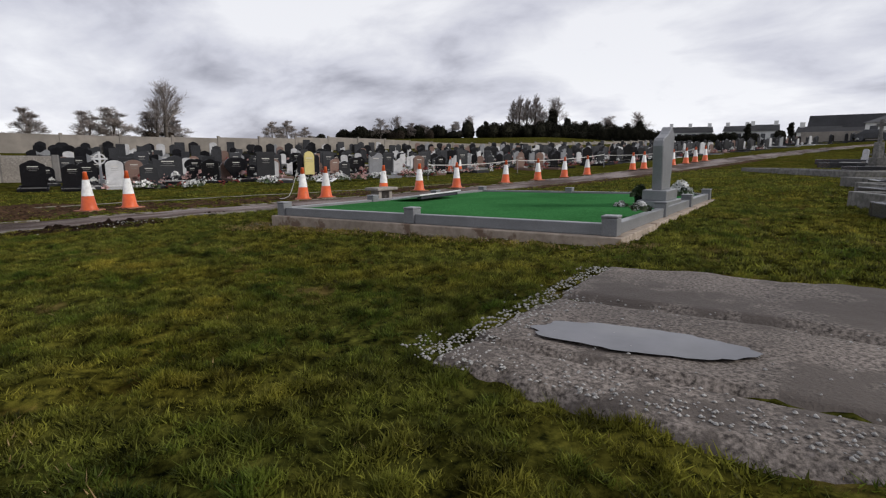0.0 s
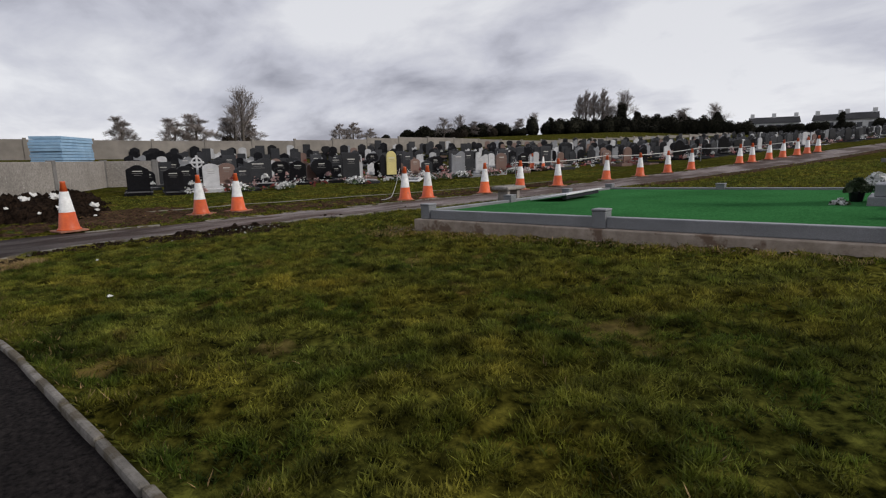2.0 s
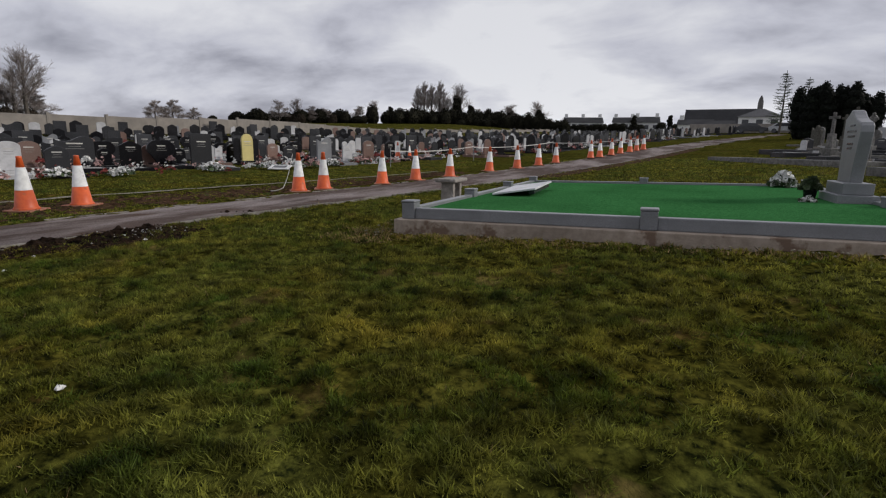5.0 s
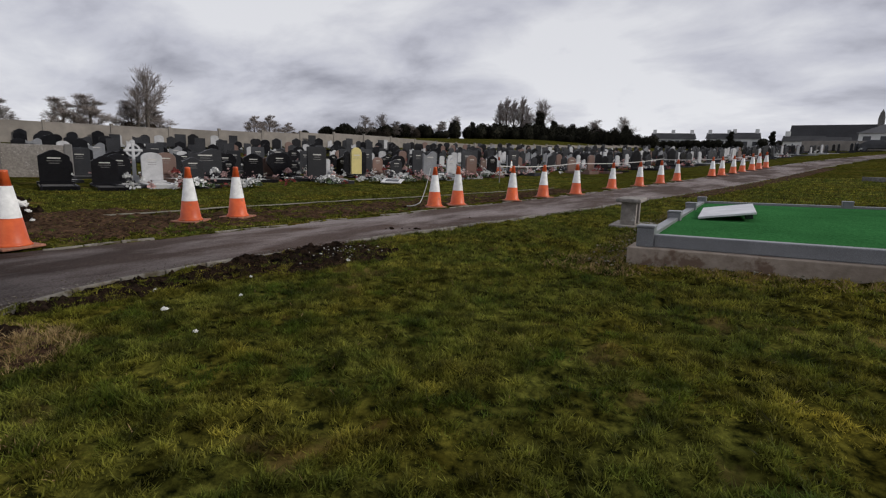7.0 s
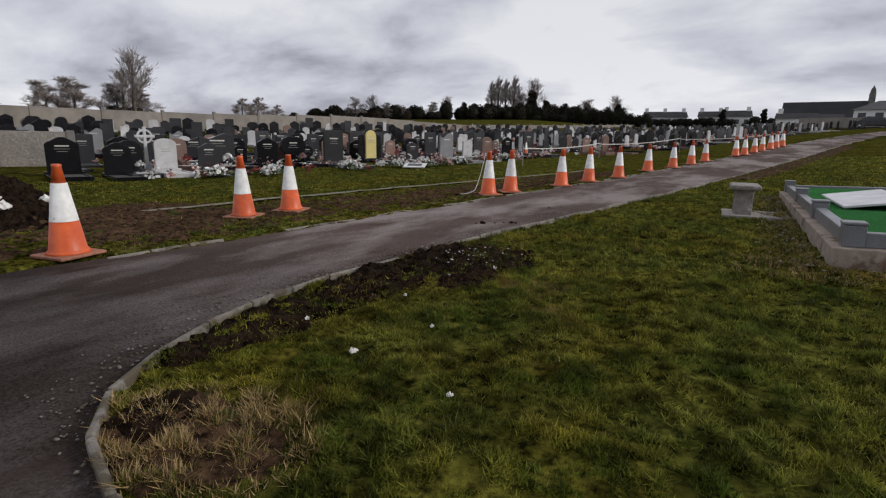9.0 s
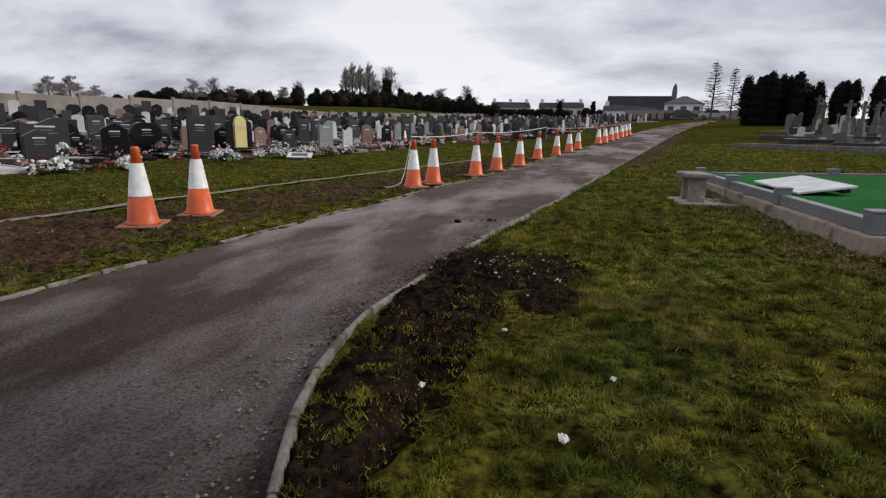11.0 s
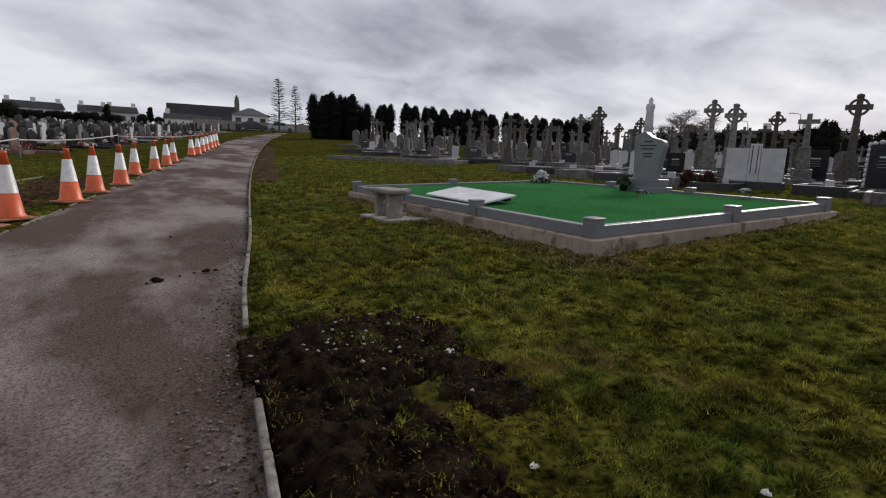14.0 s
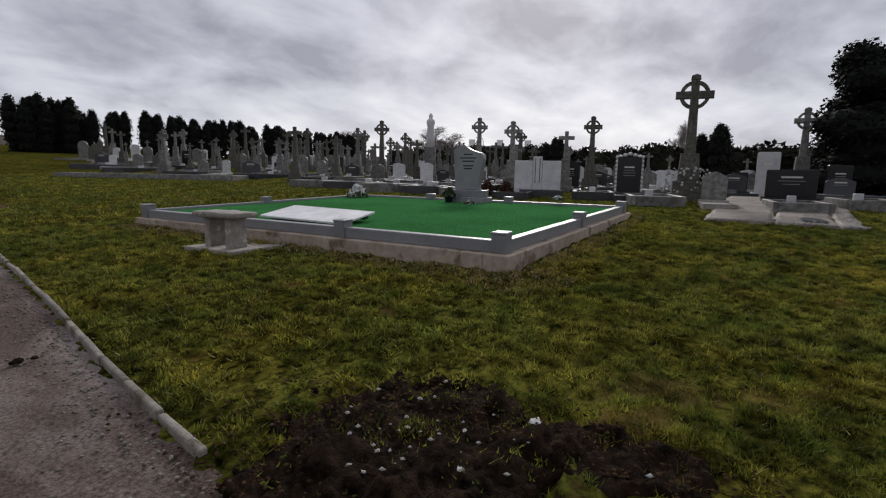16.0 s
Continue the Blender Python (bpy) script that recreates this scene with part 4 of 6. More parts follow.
def low_grave(label, kerb_mat, bed):
    """Kerbed bed without a headstone."""
    g = thing("grave", label, "grave", G_OLD)
    for x0, x1, y0, y1 in ((-0.62, -0.5, -1.2, 1.2), (0.5, 0.62, -1.2, 1.2), (-0.5, 0.5, -1.2, -1.08), (-0.5, 0.5, 1.08, 1.2)):
        bm = bmesh.new()
        box(bm, x0, x1, y0, y1, -0.15, 0.2, bevel=0.015)
        part("kerb", bm, kerb_mat, g)
    bm = bmesh.new()
    box(bm, -0.5, 0.5, -1.08, 1.08, -0.15, 0.11)
    part("bed", bm, bed, g)
    bm = bmesh.new()
    box(bm, -0.1, 0.1, 0.6, 0.8, 0.11, 0.32, bevel=0.02)
    part("flower_pot", bm, M_MARBLE, g)
    return g


LOW = [low_grave("low kerbed grave with pale stone edging", M_LIME, M_DKBED), low_grave("low kerbed grave with dark stone edging and white gravel", M_DKGREY, M_GRAVEL)]
CROSSES = [
    memorial("tall lichened stone cross on a stepped plinth", 2.6, False, M_CROSS),
    memorial("tall weathered celtic cross on a stepped plinth", 2.8, True, M_CROSS),
    memorial("slim grey limestone cross on a tapering plinth", 2.2, False, M_LIME, base_h=0.7),
    memorial("grey limestone celtic cross on a plinth", 2.4, True, M_LIME, base_h=0.65),
    memorial("short stone cross on a block", 1.7, False, M_LIME, base_h=0.4),
]

FAR_BITS = {}


def far_copy(pool, proto, m):
    """Notes a distant repeat, to be joined with the others of its pool."""
    FAR_BITS.setdefault(pool, []).append((proto, m))


def join_far(pool, name, label, category):
    verts, faces, mats, slots = [], [], [], {}
    for proto, m in FAR_BITS.get(pool, []):
        for o in proto.children_recursive:
            if o.name.startswith("inscription"):
                continue
            mt = o.data.materials[0]
            k = slots.setdefault(mt.name, len(slots))
            base = len(verts)
            mm = m @ o.matrix_basis
            verts += [mm @ q.co for q in o.data.vertices]
            for p in o.data.polygons:
                faces.append([base + i for i in p.vertices])
                mats.append(k)
    me = bpy.data.meshes.new(name)
    me.from_pydata(verts, [], faces)
    for mt in slots:
        me.materials.append(bpy.data.materials[mt])
    me.polygons.foreach_set("material_index", mats)
    me.update()
    return tagged(new(name, me), label, category, kind="stuff")


# newer field: rows beside the road, headstones facing it
rg = random.Random(11)
FRONT = [(-18.2, 1.9, 0, 0.82), (-17.2, 2.9, 0, 0.84), (-18.0, 3.7, 8, 0.82), (-17.5, 4.6, 1, 0.88), (-16.8, 5.7, 2, 0.85), (-18.9, 7.6, 3, 1.05), (-18.0, 9.3, 0, 0.95), (-18.2, 10.9, 4, 1.0), (-16.9, 12.3, 1, 0.85), (-16.3, 11.4, 5, 1.05), (-15.4, 16.2, 2, 0.9), (-14.3, 17.7, 9, 1.05), (-13.9, 19.3, 7, 1.0), (-13.5, 20.9, 6, 1.0), (-13.0, 22.6, 0, 0.95)]
for x, y, k, s in FRONT:
    place(NEWER[k], on_ground(x, y, 72 + rg.uniform(-5, 5), s * 1.06))
pale_cross = memorial("pale grey celtic cross headstone among black stones", 1.5, True, M_MARBLE, "graves in the newer field", base_h=0.25, w=0.62, steps=1)
place(pale_cross, on_ground(-18.0, 4.25, 72, 0.95))
place(YELLOW, on_ground(-17.0, 14.9, 74))


def row_x(y):
    """Line of the first row west of the road."""
    return road_left(y) - 10.6 + 3.5 * smooth(22, 34, y)


for k in range(0, 13):
    y = 2.0 + rg.uniform(0, 1) if k else 24.2
    if 0 < k <= 2:
        y = 3.0
    while y < 98:
        x = row_x(y) - 2.55 * k + rg.uniform(-0.3, 0.3) - (1.2 if 0 < k else 0)
        if x > -52 and rg.random() > 0.07:
            if y < -5.0 + 0.287 * (5.7 - x):
                y += 1.5
                continue
            p = NEWER[rg.choice((0, 0, 1, 2, 2, 3, 4, 5, 6, 0, 7, 8, 8, 9, 5))]
            m = on_ground(x, y, 74 - 0.1 * y + rg.uniform(-6, 6), rg.uniform(0.78, 1.08) * (0.86 if k else 1.0), rg.uniform(-1.5, 1.5))
            if y < 28 and k < 6:
                place(p, m)
            else:
                far_copy("newer", p, m)
        y += rg.uniform(1.1, 1.65) * (1 + 0.02 * k) * (1.0 if y < 60 else 1.5)

join_far("newer", "far_graves", "crowded distant graves of black, grey and white stone", "graves")

# old burial ground east of the road
def old_edge(y):
    """West limit of the old graves."""
    if y < 1:
        return 13.2
    if y < 9:
        return 11.0
    return 11.8 - 3.2 * smooth(14, 24, y) + 0.30 * max(0, y - 27)


SPECIAL = [(11.4, 5.1), (10.1, 14.2), (14.5, 13.2), (14.4, 10.4), (18.4, 10.1), (9.8, 3.5), (11.05, -0.42), (11.2, 1.2), (15.9, 3.7), (9.7, -1.2), (11.65, -2.85), (14.2, -2.3), (17.1, -3.3)]
for j in range(20):
    y = -7.0 + 2.75 * j if j < 6 else 9.5 + 2.2 * (j - 6)
    x = old_edge(y) + 0.6
    while x < 44:
        if rg.random() > 0.12 and all(math.hypot(x - a, y - b) > 1.2 for a, b in SPECIAL):
            tall = rg.random() < (0.50 if y > 8 else 0.10)
            p = CROSSES[rg.choice((0, 2, 1, 2, 2, 3, 4, 0))] if tall else OLD[rg.choice((0, 1, 3, 2, 3, 3, 4, 5) if y > 8 else (2, 1, 4, 3, 2, 0, 1, 3, 4))]
            m = on_ground(x, y + rg.uniform(-0.3, 0.3), (-62 if y > 8 else -75) + rg.uniform(-5, 5), rg.uniform(0.75, 1.2) * (0.86 if x < 18 else 1.0) if tall and y > 8 else rg.uniform(0.72, 1.0), rg.uniform(-2.5, 2.5))
            if x < 25 and y < 30:
                place(p, m)
            else:
                far_copy("old", p, m)
        x += rg.uniform(1.2, 1.9)
join_far("old", "far_graves", "distant old graves and stone crosses", "graves")
place(CROSSES[0], on_ground(10.1, 14.2, -60, 1.12))
place(CROSSES[1], on_ground(14.5, 13.2, -60, 1.08))
place(CROSSES[3], on_ground(18.4, 10.1, -60, 1.15))
big_cross = memorial("very large lichened celtic cross on a pale rubble plinth", 3.25, True, M_CROSS, base_h=0.75, w=0.95)
bm = bmesh.new()
for i in range(170):
    a, b = rg.uniform(0, 2 * math.pi), rg.uniform(0.15, 0.9)
    r0 = 0.66 - 0.16 * b
    bmesh.ops.create_icosphere(bm, subdivisions=1, radius=rg.uniform(0.015, 0.042), matrix=pose(r0 * math.cos(a), r0 * math.sin(a), b))
tagged(part("rubble", bm, M_GRAVEL, big_cross, "white pebbles set in the plinth"), kind="stuff")
place(big_cross, on_ground(11.05, -0.42, -80, 1.0))
place(CROSSES[1], on_ground(15.9, 3.7, -75, 1.1))
place(CROSSES[3], on_ground(11.4, 5.1, -75, 0.84))
edged = grave("polished black headstone with a white scalloped border and lettering", square(0.74, 1.15), M_BLACK, M_DKGREY, 0.74, M_GRAVEL, letters=4, length=2.1, group=G_OLD, h=1.1)
for i in range(9):
    for sx in (-0.4, 0.4):
        bm = bmesh.new()
        bmesh.ops.create_icosphere(bm, subdivisions=2, radius=0.06, matrix=pose(sx, 0, 0.22 + 0.135 * i) @ Matrix.Diagonal((0.8, 0.9, 1.15, 1)))
        part("scallop", bm, M_MARBLE, edged, "white marble scallop")
for i in range(5):
    bm = bmesh.new()
    bmesh.ops.create_icosphere(bm, subdivisions=2, radius=0.065, matrix=pose(-0.3 + 0.15 * i, 0, 1.33 + 0.04 * (2 - abs(i - 2))) @ Matrix.Diagonal((1.15, 0.9, 0.9, 1)))
    part("scallop", bm, M_MARBLE, edged, "white marble scallop")
place(edged, on_ground(11.2, 1.2, -75, 0.9))
place(OLD[1], on_ground(9.7, -1.2, -80, 0.95))
place(WIDE, on_ground(11.65, -2.85, -86, 1.0))
place(SLIM, on_ground(14.2, -2.3, -86, 1.0))
place(CROSSES[3], on_ground(17.1, -3.3, -85, 1.08))
for x, y, k, s in ((9.1, 5.6, 0, 1.0), (9.3, 7.2, 1, 1.0), (9.4, 8.8, 0, 1.05), (9.6, 10.4, 1, 1.0), (9.2, 12.0, 0, 1.0), (11.6, 6.2, 1, 1.0), (11.9, 8.0, 0, 1.0), (11.8, 9.8, 1, 1.0), (9.4, 0.2, 0, 1.0), (10.3, 2.0, 1, 0.9), (12.8, 0.6, 0, 1.0), (13.4, 2.0, 1, 1.0), (11.4, -4.4, 0, 1.0), (13.8, -4.2, 1, 1.0), (9.6, -2.9, 0, 0.9), (12.3, 11.4, 0, 1.0), (13.8, 6.6, 0, 1.0), (14.0, 8.4, 1, 1.0), (9.0, 3.9, 1, 0.8)):
    place(LOW[k], on_ground(x, y, -75 + 10 * math.sin(x * 7), s))
for i in range(70):
    x, y = 10.0 + 2.7 * (i % 7) + rg.uniform(-0.4, 0.4), -1.0 + 1.7 * (i // 7) + rg.uniform(-0.3, 0.3)
    if rg.random() < 0.75 and x > old_edge(y) - 1.0 and all(math.hypot(x - a, y - b) > 1.3 for a, b in SPECIAL):
        place(LOW[i % 2], on_ground(x, y, -75 + rg.uniform(-5, 5), rg.uniform(0.75, 1.0)))
for x, y in ((8.6, 4.6), (8.4, 3.9)):
    sh = thing("shrub", "small reddish shrub between the graves", "shrub")
    part("stem", tube(bmesh.new(), [(0, 0, -0.1), (0, 0, 0.2)], 0.03, 0.02, 6), M_BARK, sh)
    part("foliage", petals(bmesh.new(), 260, 0.3, 0.05, 1.5, 5), M_SHRUB, sh)
    place(sh, on_ground(x, y, 0, 1.0))
for i in range(15):
    y = 14.0 + 1.1 * i + rg.uniform(-0.2, 0.2)
    x = old_edge(y) - 0.2 + rg.uniform(-0.4, 0.4) + 1.6 * (i % 3)
    place(LOW[(1, 0, 1)[i % 3]], on_ground(x, y, -70 + rg.uniform(-10, 10), rg.uniform(0.8, 1.0)))
place(statue("pale stone statue of a draped figure on a pedestal", 3.2, M_MARBLE), on_ground(14.4, 10.4, -60) @ Matrix.Diagonal((0.72, 0.72, 0.95, 1)))

# triple white memorial
tri = thing("memorial_wall", "white marble memorial of two panels joined by a taller middle", "memorial", G_OLD)
for x0, x1, h, t in ((-0.68, -0.14, 0.86, 0.09), (0.14, 0.68, 0.86, 0.09), (-0.13, 0.13, 0.98, 0.12)):
    bm = bmesh.new()
    box(bm, x0, x1, -t / 2, t / 2, 0.15, 0.15 + h, bevel=0.01)
    part("panel", bm, M_MARBLE, tri)
for x0 in (-0.075, 0.055):
    bm = bmesh.new()
    box(bm, x0, x0 + 0.02, -0.068, -0.058, 0.35, 1.08)
    part("groove", bm, M_DKGREY, tri)
bm = bmesh.new()
box(bm, -0.74, 0.74, -0.2, 0.2, -0.1, 0.15, bevel=0.012)
part("base", bm, M_DKGREY, tri)
place(tri, on_ground(9.85, 3.55, -72, dz=0.03))

ledger = thing("grave", "low dark kerbed grave bed in the grass", "grave", G_OLD)
for x0, x1, y0, y1 in ((-3.6, 3.6, -0.9, -0.75), (-3.6, 3.6, 0.75, 0.9), (-3.6, -3.45, -0.75, 0.75), (3.45, 3.6, -0.75, 0.75)):
    bm = bmesh.new()
    box(bm, x0, x1, y0, y1, -0.2, 0.16, bevel=0.015)
    part("kerb", bm, M_LIME, ledger)
bm = bmesh.new()
box(bm, -3.45, 3.45, -0.75, 0.75, -0.2, 0.06)
part("bed", bm, M_DKBED, ledger)
place(ledger, on_ground(7.2, 19.4, -58))


# ---------------------------------------------------------------- boundary wall and rubbish bay
wall = thing("wall_north", "pale concrete panel wall with posts behind the graves", "wall", kind="structure")
WA, WB = Vector((-46, -14, 0)), Vector((-24.5, 132, 0))
n_bay = 35
for i in range(n_bay):
    a, b = WA.lerp(WB, i / n_bay), WA.lerp(WB, (i + 1) / n_bay)
    ang = math.degrees(math.atan2(b.y - a.y, b.x - a.x))
    ln = (b - a).length
    za = ground_z(a.x, a.y) - 0.9 * smooth(34, 60, a.y)
    bm = bmesh.new()
    box(bm, 0.1, ln - 0.1, -0.06, 0.06, -1.3, 1.5, bevel=0.02)
    ob = part("panel", bm, M_WALL, wall)
    ob.matrix_basis = pose(a.x, a.y, za, 0, 0, ang)
    bm = bmesh.new()
    box(bm, -0.11, 0.11, -0.12, 0.12, -1.3, 1.62, bevel=0.02)
    ob = part("post", bm, M_WALL, wall)
    ob.matrix_basis = pose(a.x, a.y, za, 0, 0, ang)

bay = thing("bay_wall", "low concrete block bay wall by the rubbish heap", "wall")
for i, (a, b) in enumerate((((-12.4, -6.0), (-15.7, -3.55)), ((-15.7, -3.55), (-19.5, -0.7)), ((-19.5, -0.7), (-23.3, 2.1)), ((-23.3, 2.1), (-22.2, 4.0)))):
    a, b = Vector((*a, 0)), Vector((*b, 0))
    ln = (b - a).length
    bm = bmesh.new()
    box(bm, 0.12, ln - 0.12, -0.1, 0.1, -1.9, 0.0, bevel=0.02)
    ob = part("panel", bm, M_CONC, bay)
    ob.matrix_basis = pose(a.x, a.y, 1.17, 0, 0, math.degrees(math.atan2(b.y - a.y, b.x - a.x)))
    bm = bmesh.new()
    box(bm, -0.12, 0.12, -0.13, 0.13, -1.9, 0.05, bevel=0.02)
    ob = part("post", bm, M_CHURCH, bay)
    ob.matrix_basis = pose(b.x, b.y, 1.17, 0, 0, math.degrees(math.atan2(b.y - a.y, b.x - a.x)))
stack = thing("pallet_stack", "stack of pale blue sheets behind the bay wall", "building material")
for i in range(9):
    bm = bmesh.new()
    box(bm, -1.35, 1.35, -0.6, 0.6, i * 0.125, i * 0.125 + 0.112, bevel=0.008)
    ob = part("sheet", bm, M_BLUE, stack)
    ob.matrix_basis = pose(rg.uniform(-0.04, 0.04), rg.uniform(-0.04, 0.04), 0, 0, 0, rg.uniform(-1, 1))
bm = bmesh.new()
box(bm, -1.3, 1.3, -0.55, 0.55, -1.6, 0.0, bevel=0.02)
part("support", bm, M_CONC, stack)
stack.matrix_basis = pose(-22.2, 0.35, 1.1, 0, 0, -38)


# ---------------------------------------------------------------- trees
def bare_tree(name, label, h, spread, seed, density=1.0, fork=0.28, material=None):
    """Leafless tree: tapered trunk, limbs and many fine twigs."""
    rnd = random.Random(seed)
    t = thing(name, label, "tree", "bare trees beyond the cemetery")
    trunk, crown = bmesh.new(), bmesh.new()
    tube(trunk, [(0, 0, -0.5), (0.02 * h * rnd.uniform(-1, 1), 0.02 * h * rnd.uniform(-1, 1), h * fork), (0.03 * h * rnd.uniform(-1, 1), 0, h * 0.6)], 0.028 * h, 0.012 * h, 7)

    def grow(p, d, ln, r, level):
        mid_p = p + d * ln * 0.5 + Vector((rnd.uniform(-1, 1), rnd.uniform(-1, 1), rnd.uniform(-0.3, 0.6))) * ln * 0.07
        end = p + d * ln
        r = max(r, 0.011)
        tube(crown, [p, mid_p, end] if level < 4 else [p, end], r, r * 0.6, 3 if level > 1 else 5)
        if level >= 5:
            return
        for i in range(rnd.choice((4, 4, 5)) if level < 3 else round(3.4 * density)):
            nd = (d + spread * Vector((rnd.uniform(-1, 1), rnd.uniform(-1, 1), rnd.uniform(-0.45, 0.8)))).normalized()
            grow(p.lerp(end, rnd.uniform(0.3, 1.0)), nd, ln * rnd.uniform(0.6, 0.84), r * 0.55, level + 1)

    for i in range(10):
        a = 2.4 * i + rnd.uniform(-0.4, 0.4)
        k = i / 9
        d = Vector((spread * (1.1 - 0.7 * k) * math.cos(a), spread * (1.1 - 0.7 * k) * math.sin(a), rnd.uniform(0.5, 0.9) + 0.7 * k)).normalized()
        grow(Vector((0, 0, h * (fork + (0.62 - fork) * k))), d, h * rnd.uniform(0.16, 0.21) * (1 - 0.2 * k), 0.0065 * h, 1)
    part("trunk", trunk, M_BARK, t)
    part("crown", crown, material or M_TWIG, t)
    return t


def leaf_cloud(n, centres, size, seed):
    """Many small leaf clumps round given lobes (x, y, z, rx, ry, rz)."""
    r = np.random.RandomState(seed)
    c = np.array(centres, dtype=float)[r.randint(0, len(centres), n)]
    d = r.normal(size=(n, 3))
    d /= np.linalg.norm(d, axis=1)[:, None]
    p = c[:, :3] + d * c[:, 3:] * (0.72 + 0.36 * r.rand(n, 1))
    a = r.normal(size=(n, 3))
    a /= np.linalg.norm(a, axis=1)[:, None]
    b = np.cross(a, d + 0.3 * r.normal(size=(n, 3)))
    b /= np.linalg.norm(b, axis=1)[:, None] + 1e-6
    s = size * (0.5 + r.rand(n, 1))
    v = np.stack([p - a * s, p + b * s * 0.6, p + a * s, p - b * s * 0.6], axis=1).reshape(-1, 3)
    return v, np.arange(4 * n).reshape(-1, 4)


def evergreen(name, label, lobes, n, size, seed, material, group="", trunk_h=1.0, category="tree", solid=True):
    t = thing(name, label, category, group)
    bm = bmesh.new()
    tube(bm, [(0, 0, -0.4), (0, 0, trunk_h)], 0.2, 0.14, 7)
    part("trunk", bm, M_BARK, t)
    v, f = leaf_cloud(n, lobes, size, seed)
    core = bmesh.new()
    for x, y, z, rx, ry, rz in (lobes if solid else ()):
        bmesh.ops.create_icosphere(core, subdivisions=2, radius=1.0, matrix=Matrix.Translation((x, y, z)) @ Matrix.Diagonal((rx * 0.82, ry * 0.82, rz * 0.82, 1)))
    for q in core.verts:
        q.co += 0.12 * noise.noise_vector(q.co * 2.0)
    me = raw_mesh("crown", v, f, material)
    core.from_mesh(me)
    bpy.data.meshes.remove(me)
    part("crown", core, material, t)
    return t


def yew_lobes(h, w, seed):
    r = random.Random(seed)
    out = []
    for i in range(5):
        x, y = r.uniform(-w * 0.27, w * 0.27), r.uniform(-w * 0.27, w * 0.27)
        top = h * r.uniform(0.82, 1.0)
        out += [(x * (0.7 + 0.4 * k), y * (0.7 + 0.4 * k), top * k, w * q, w * q, top * 0.17) for k, q in ((0.12, 0.19), (0.3, 0.24), (0.48, 0.26), (0.66, 0.25), (0.8, 0.20), (0.91, 0.12))]
    return out


G_YEW = "clipped yews behind the old graves"
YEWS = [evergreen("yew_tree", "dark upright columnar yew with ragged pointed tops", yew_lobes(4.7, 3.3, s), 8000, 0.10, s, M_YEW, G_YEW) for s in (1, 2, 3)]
ry = random.Random(3)
for i, k in enumerate((0.0, 0.03, 0.07, 0.11, 0.185, 0.25, 0.33, 0.37, 0.44, 0.50, 0.545, 0.62, 0.685, 0.73, 0.80, 0.845, 0.92, 0.97)):
    x, y = 13.8 + 37 * k, 50.5 - 5.5 * k + ry.uniform(-0.5, 0.5)
    place(YEWS[i % 3], on_ground(x, y, ry.uniform(0, 360), 0.84 + 0.2 * (k < 0.10) + ry.uniform(-0.08, 0.08)))
for x, y, s in ((28.5, 9.6, 0.62), (23.7, -0.2, 0.66)):
    place(YEWS[1], on_ground(x, y, 40, s))

HEDGE = evergreen("hedge", "dense dark winter hedge with ivy", [(x * 1.5, ry.uniform(-0.4, 0.4), 1.0 + 0.35 * ry.random(), 1.4, 1.0, 1.1 + 0.4 * ry.random()) for x in range(-4, 5)], 5200, 0.16, 21, M_HEDGE, "hedges round the cemetery", category="hedge")


for i in range(13):
    x, y = 52 - 0.9 * i, 34 - 5.2 * i
    place(HEDGE, on_ground(x, y, 80 + ry.uniform(-8, 8), ry.uniform(0.95, 1.3)))

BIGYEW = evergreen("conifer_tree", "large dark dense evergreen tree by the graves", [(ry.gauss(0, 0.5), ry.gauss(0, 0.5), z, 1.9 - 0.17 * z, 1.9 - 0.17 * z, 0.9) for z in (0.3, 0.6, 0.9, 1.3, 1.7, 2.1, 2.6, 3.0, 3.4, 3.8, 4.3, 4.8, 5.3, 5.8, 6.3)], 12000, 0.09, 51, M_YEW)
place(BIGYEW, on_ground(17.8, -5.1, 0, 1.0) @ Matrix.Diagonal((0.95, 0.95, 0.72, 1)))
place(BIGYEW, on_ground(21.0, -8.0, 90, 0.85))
TREES = [
    bare_tree("bare_tree", "tall leafless tree with open spreading crown", 9.0, 0.62, 41, 0.9),
    bare_tree("bare_tree", "broad leafless tree with a rounded crown of fine twigs", 8.0, 1.05, 42, 1.2, 0.12),
    bare_tree("bare_tree", "upright leafless poplar-like tree", 10.0, 0.4, 43, 1.2, 0.2),
    bare_tree("bare_tree", "leafless tree with a bushy twig crown", 7.0, 0.95, 44, 1.7, 0.04),
]
IVY = evergreen("ivy_tree", "dark tree smothered in ivy", [(ry.gauss(0, 0.75) * (1.25 - z / 9), ry.gauss(0, 0.75) * (1.25 - z / 9), z, 0.75 + 0.35 * ry.random(), 0.75 + 0.35 * ry.random(), 0.8 + 0.4 * ry.random()) for z in (1.0, 1.3, 1.6, 2.0, 2.3, 2.7, 3.0, 3.4, 3.7, 4.1, 4.5, 5.0, 5.5, 6.0, 6.6, 7.2)], 4200, 0.2, 31, M_HEDGE, "trees beyond the cemetery", 3)
THICKET = evergreen("thicket", "brown leafless thicket in the hedgerow", [(x * 0.9, 0, 1.5 + 0.5 * math.sin(x * 2), 1.1, 1.0, 1.5) for x in range(-3, 4)], 9000, 0.10, 61, M_THICKET, "trees beyond the cemetery", 1, "bush", False)
BUSH = evergreen("bush", "dark rounded evergreen bush in hedgerow", [(0, 0, 1.7, 1.7, 1.7, 1.6), (1.2, 0.3, 1.3, 1.2, 1.2, 1.2)], 3200, 0.2, 33, M_HEDGE, "trees beyond the cemetery", 1)

# far tree line: bearing from the bend of the road, distance, kind, scale, base height
EYE = Vector((1.0, -5.6, 0))


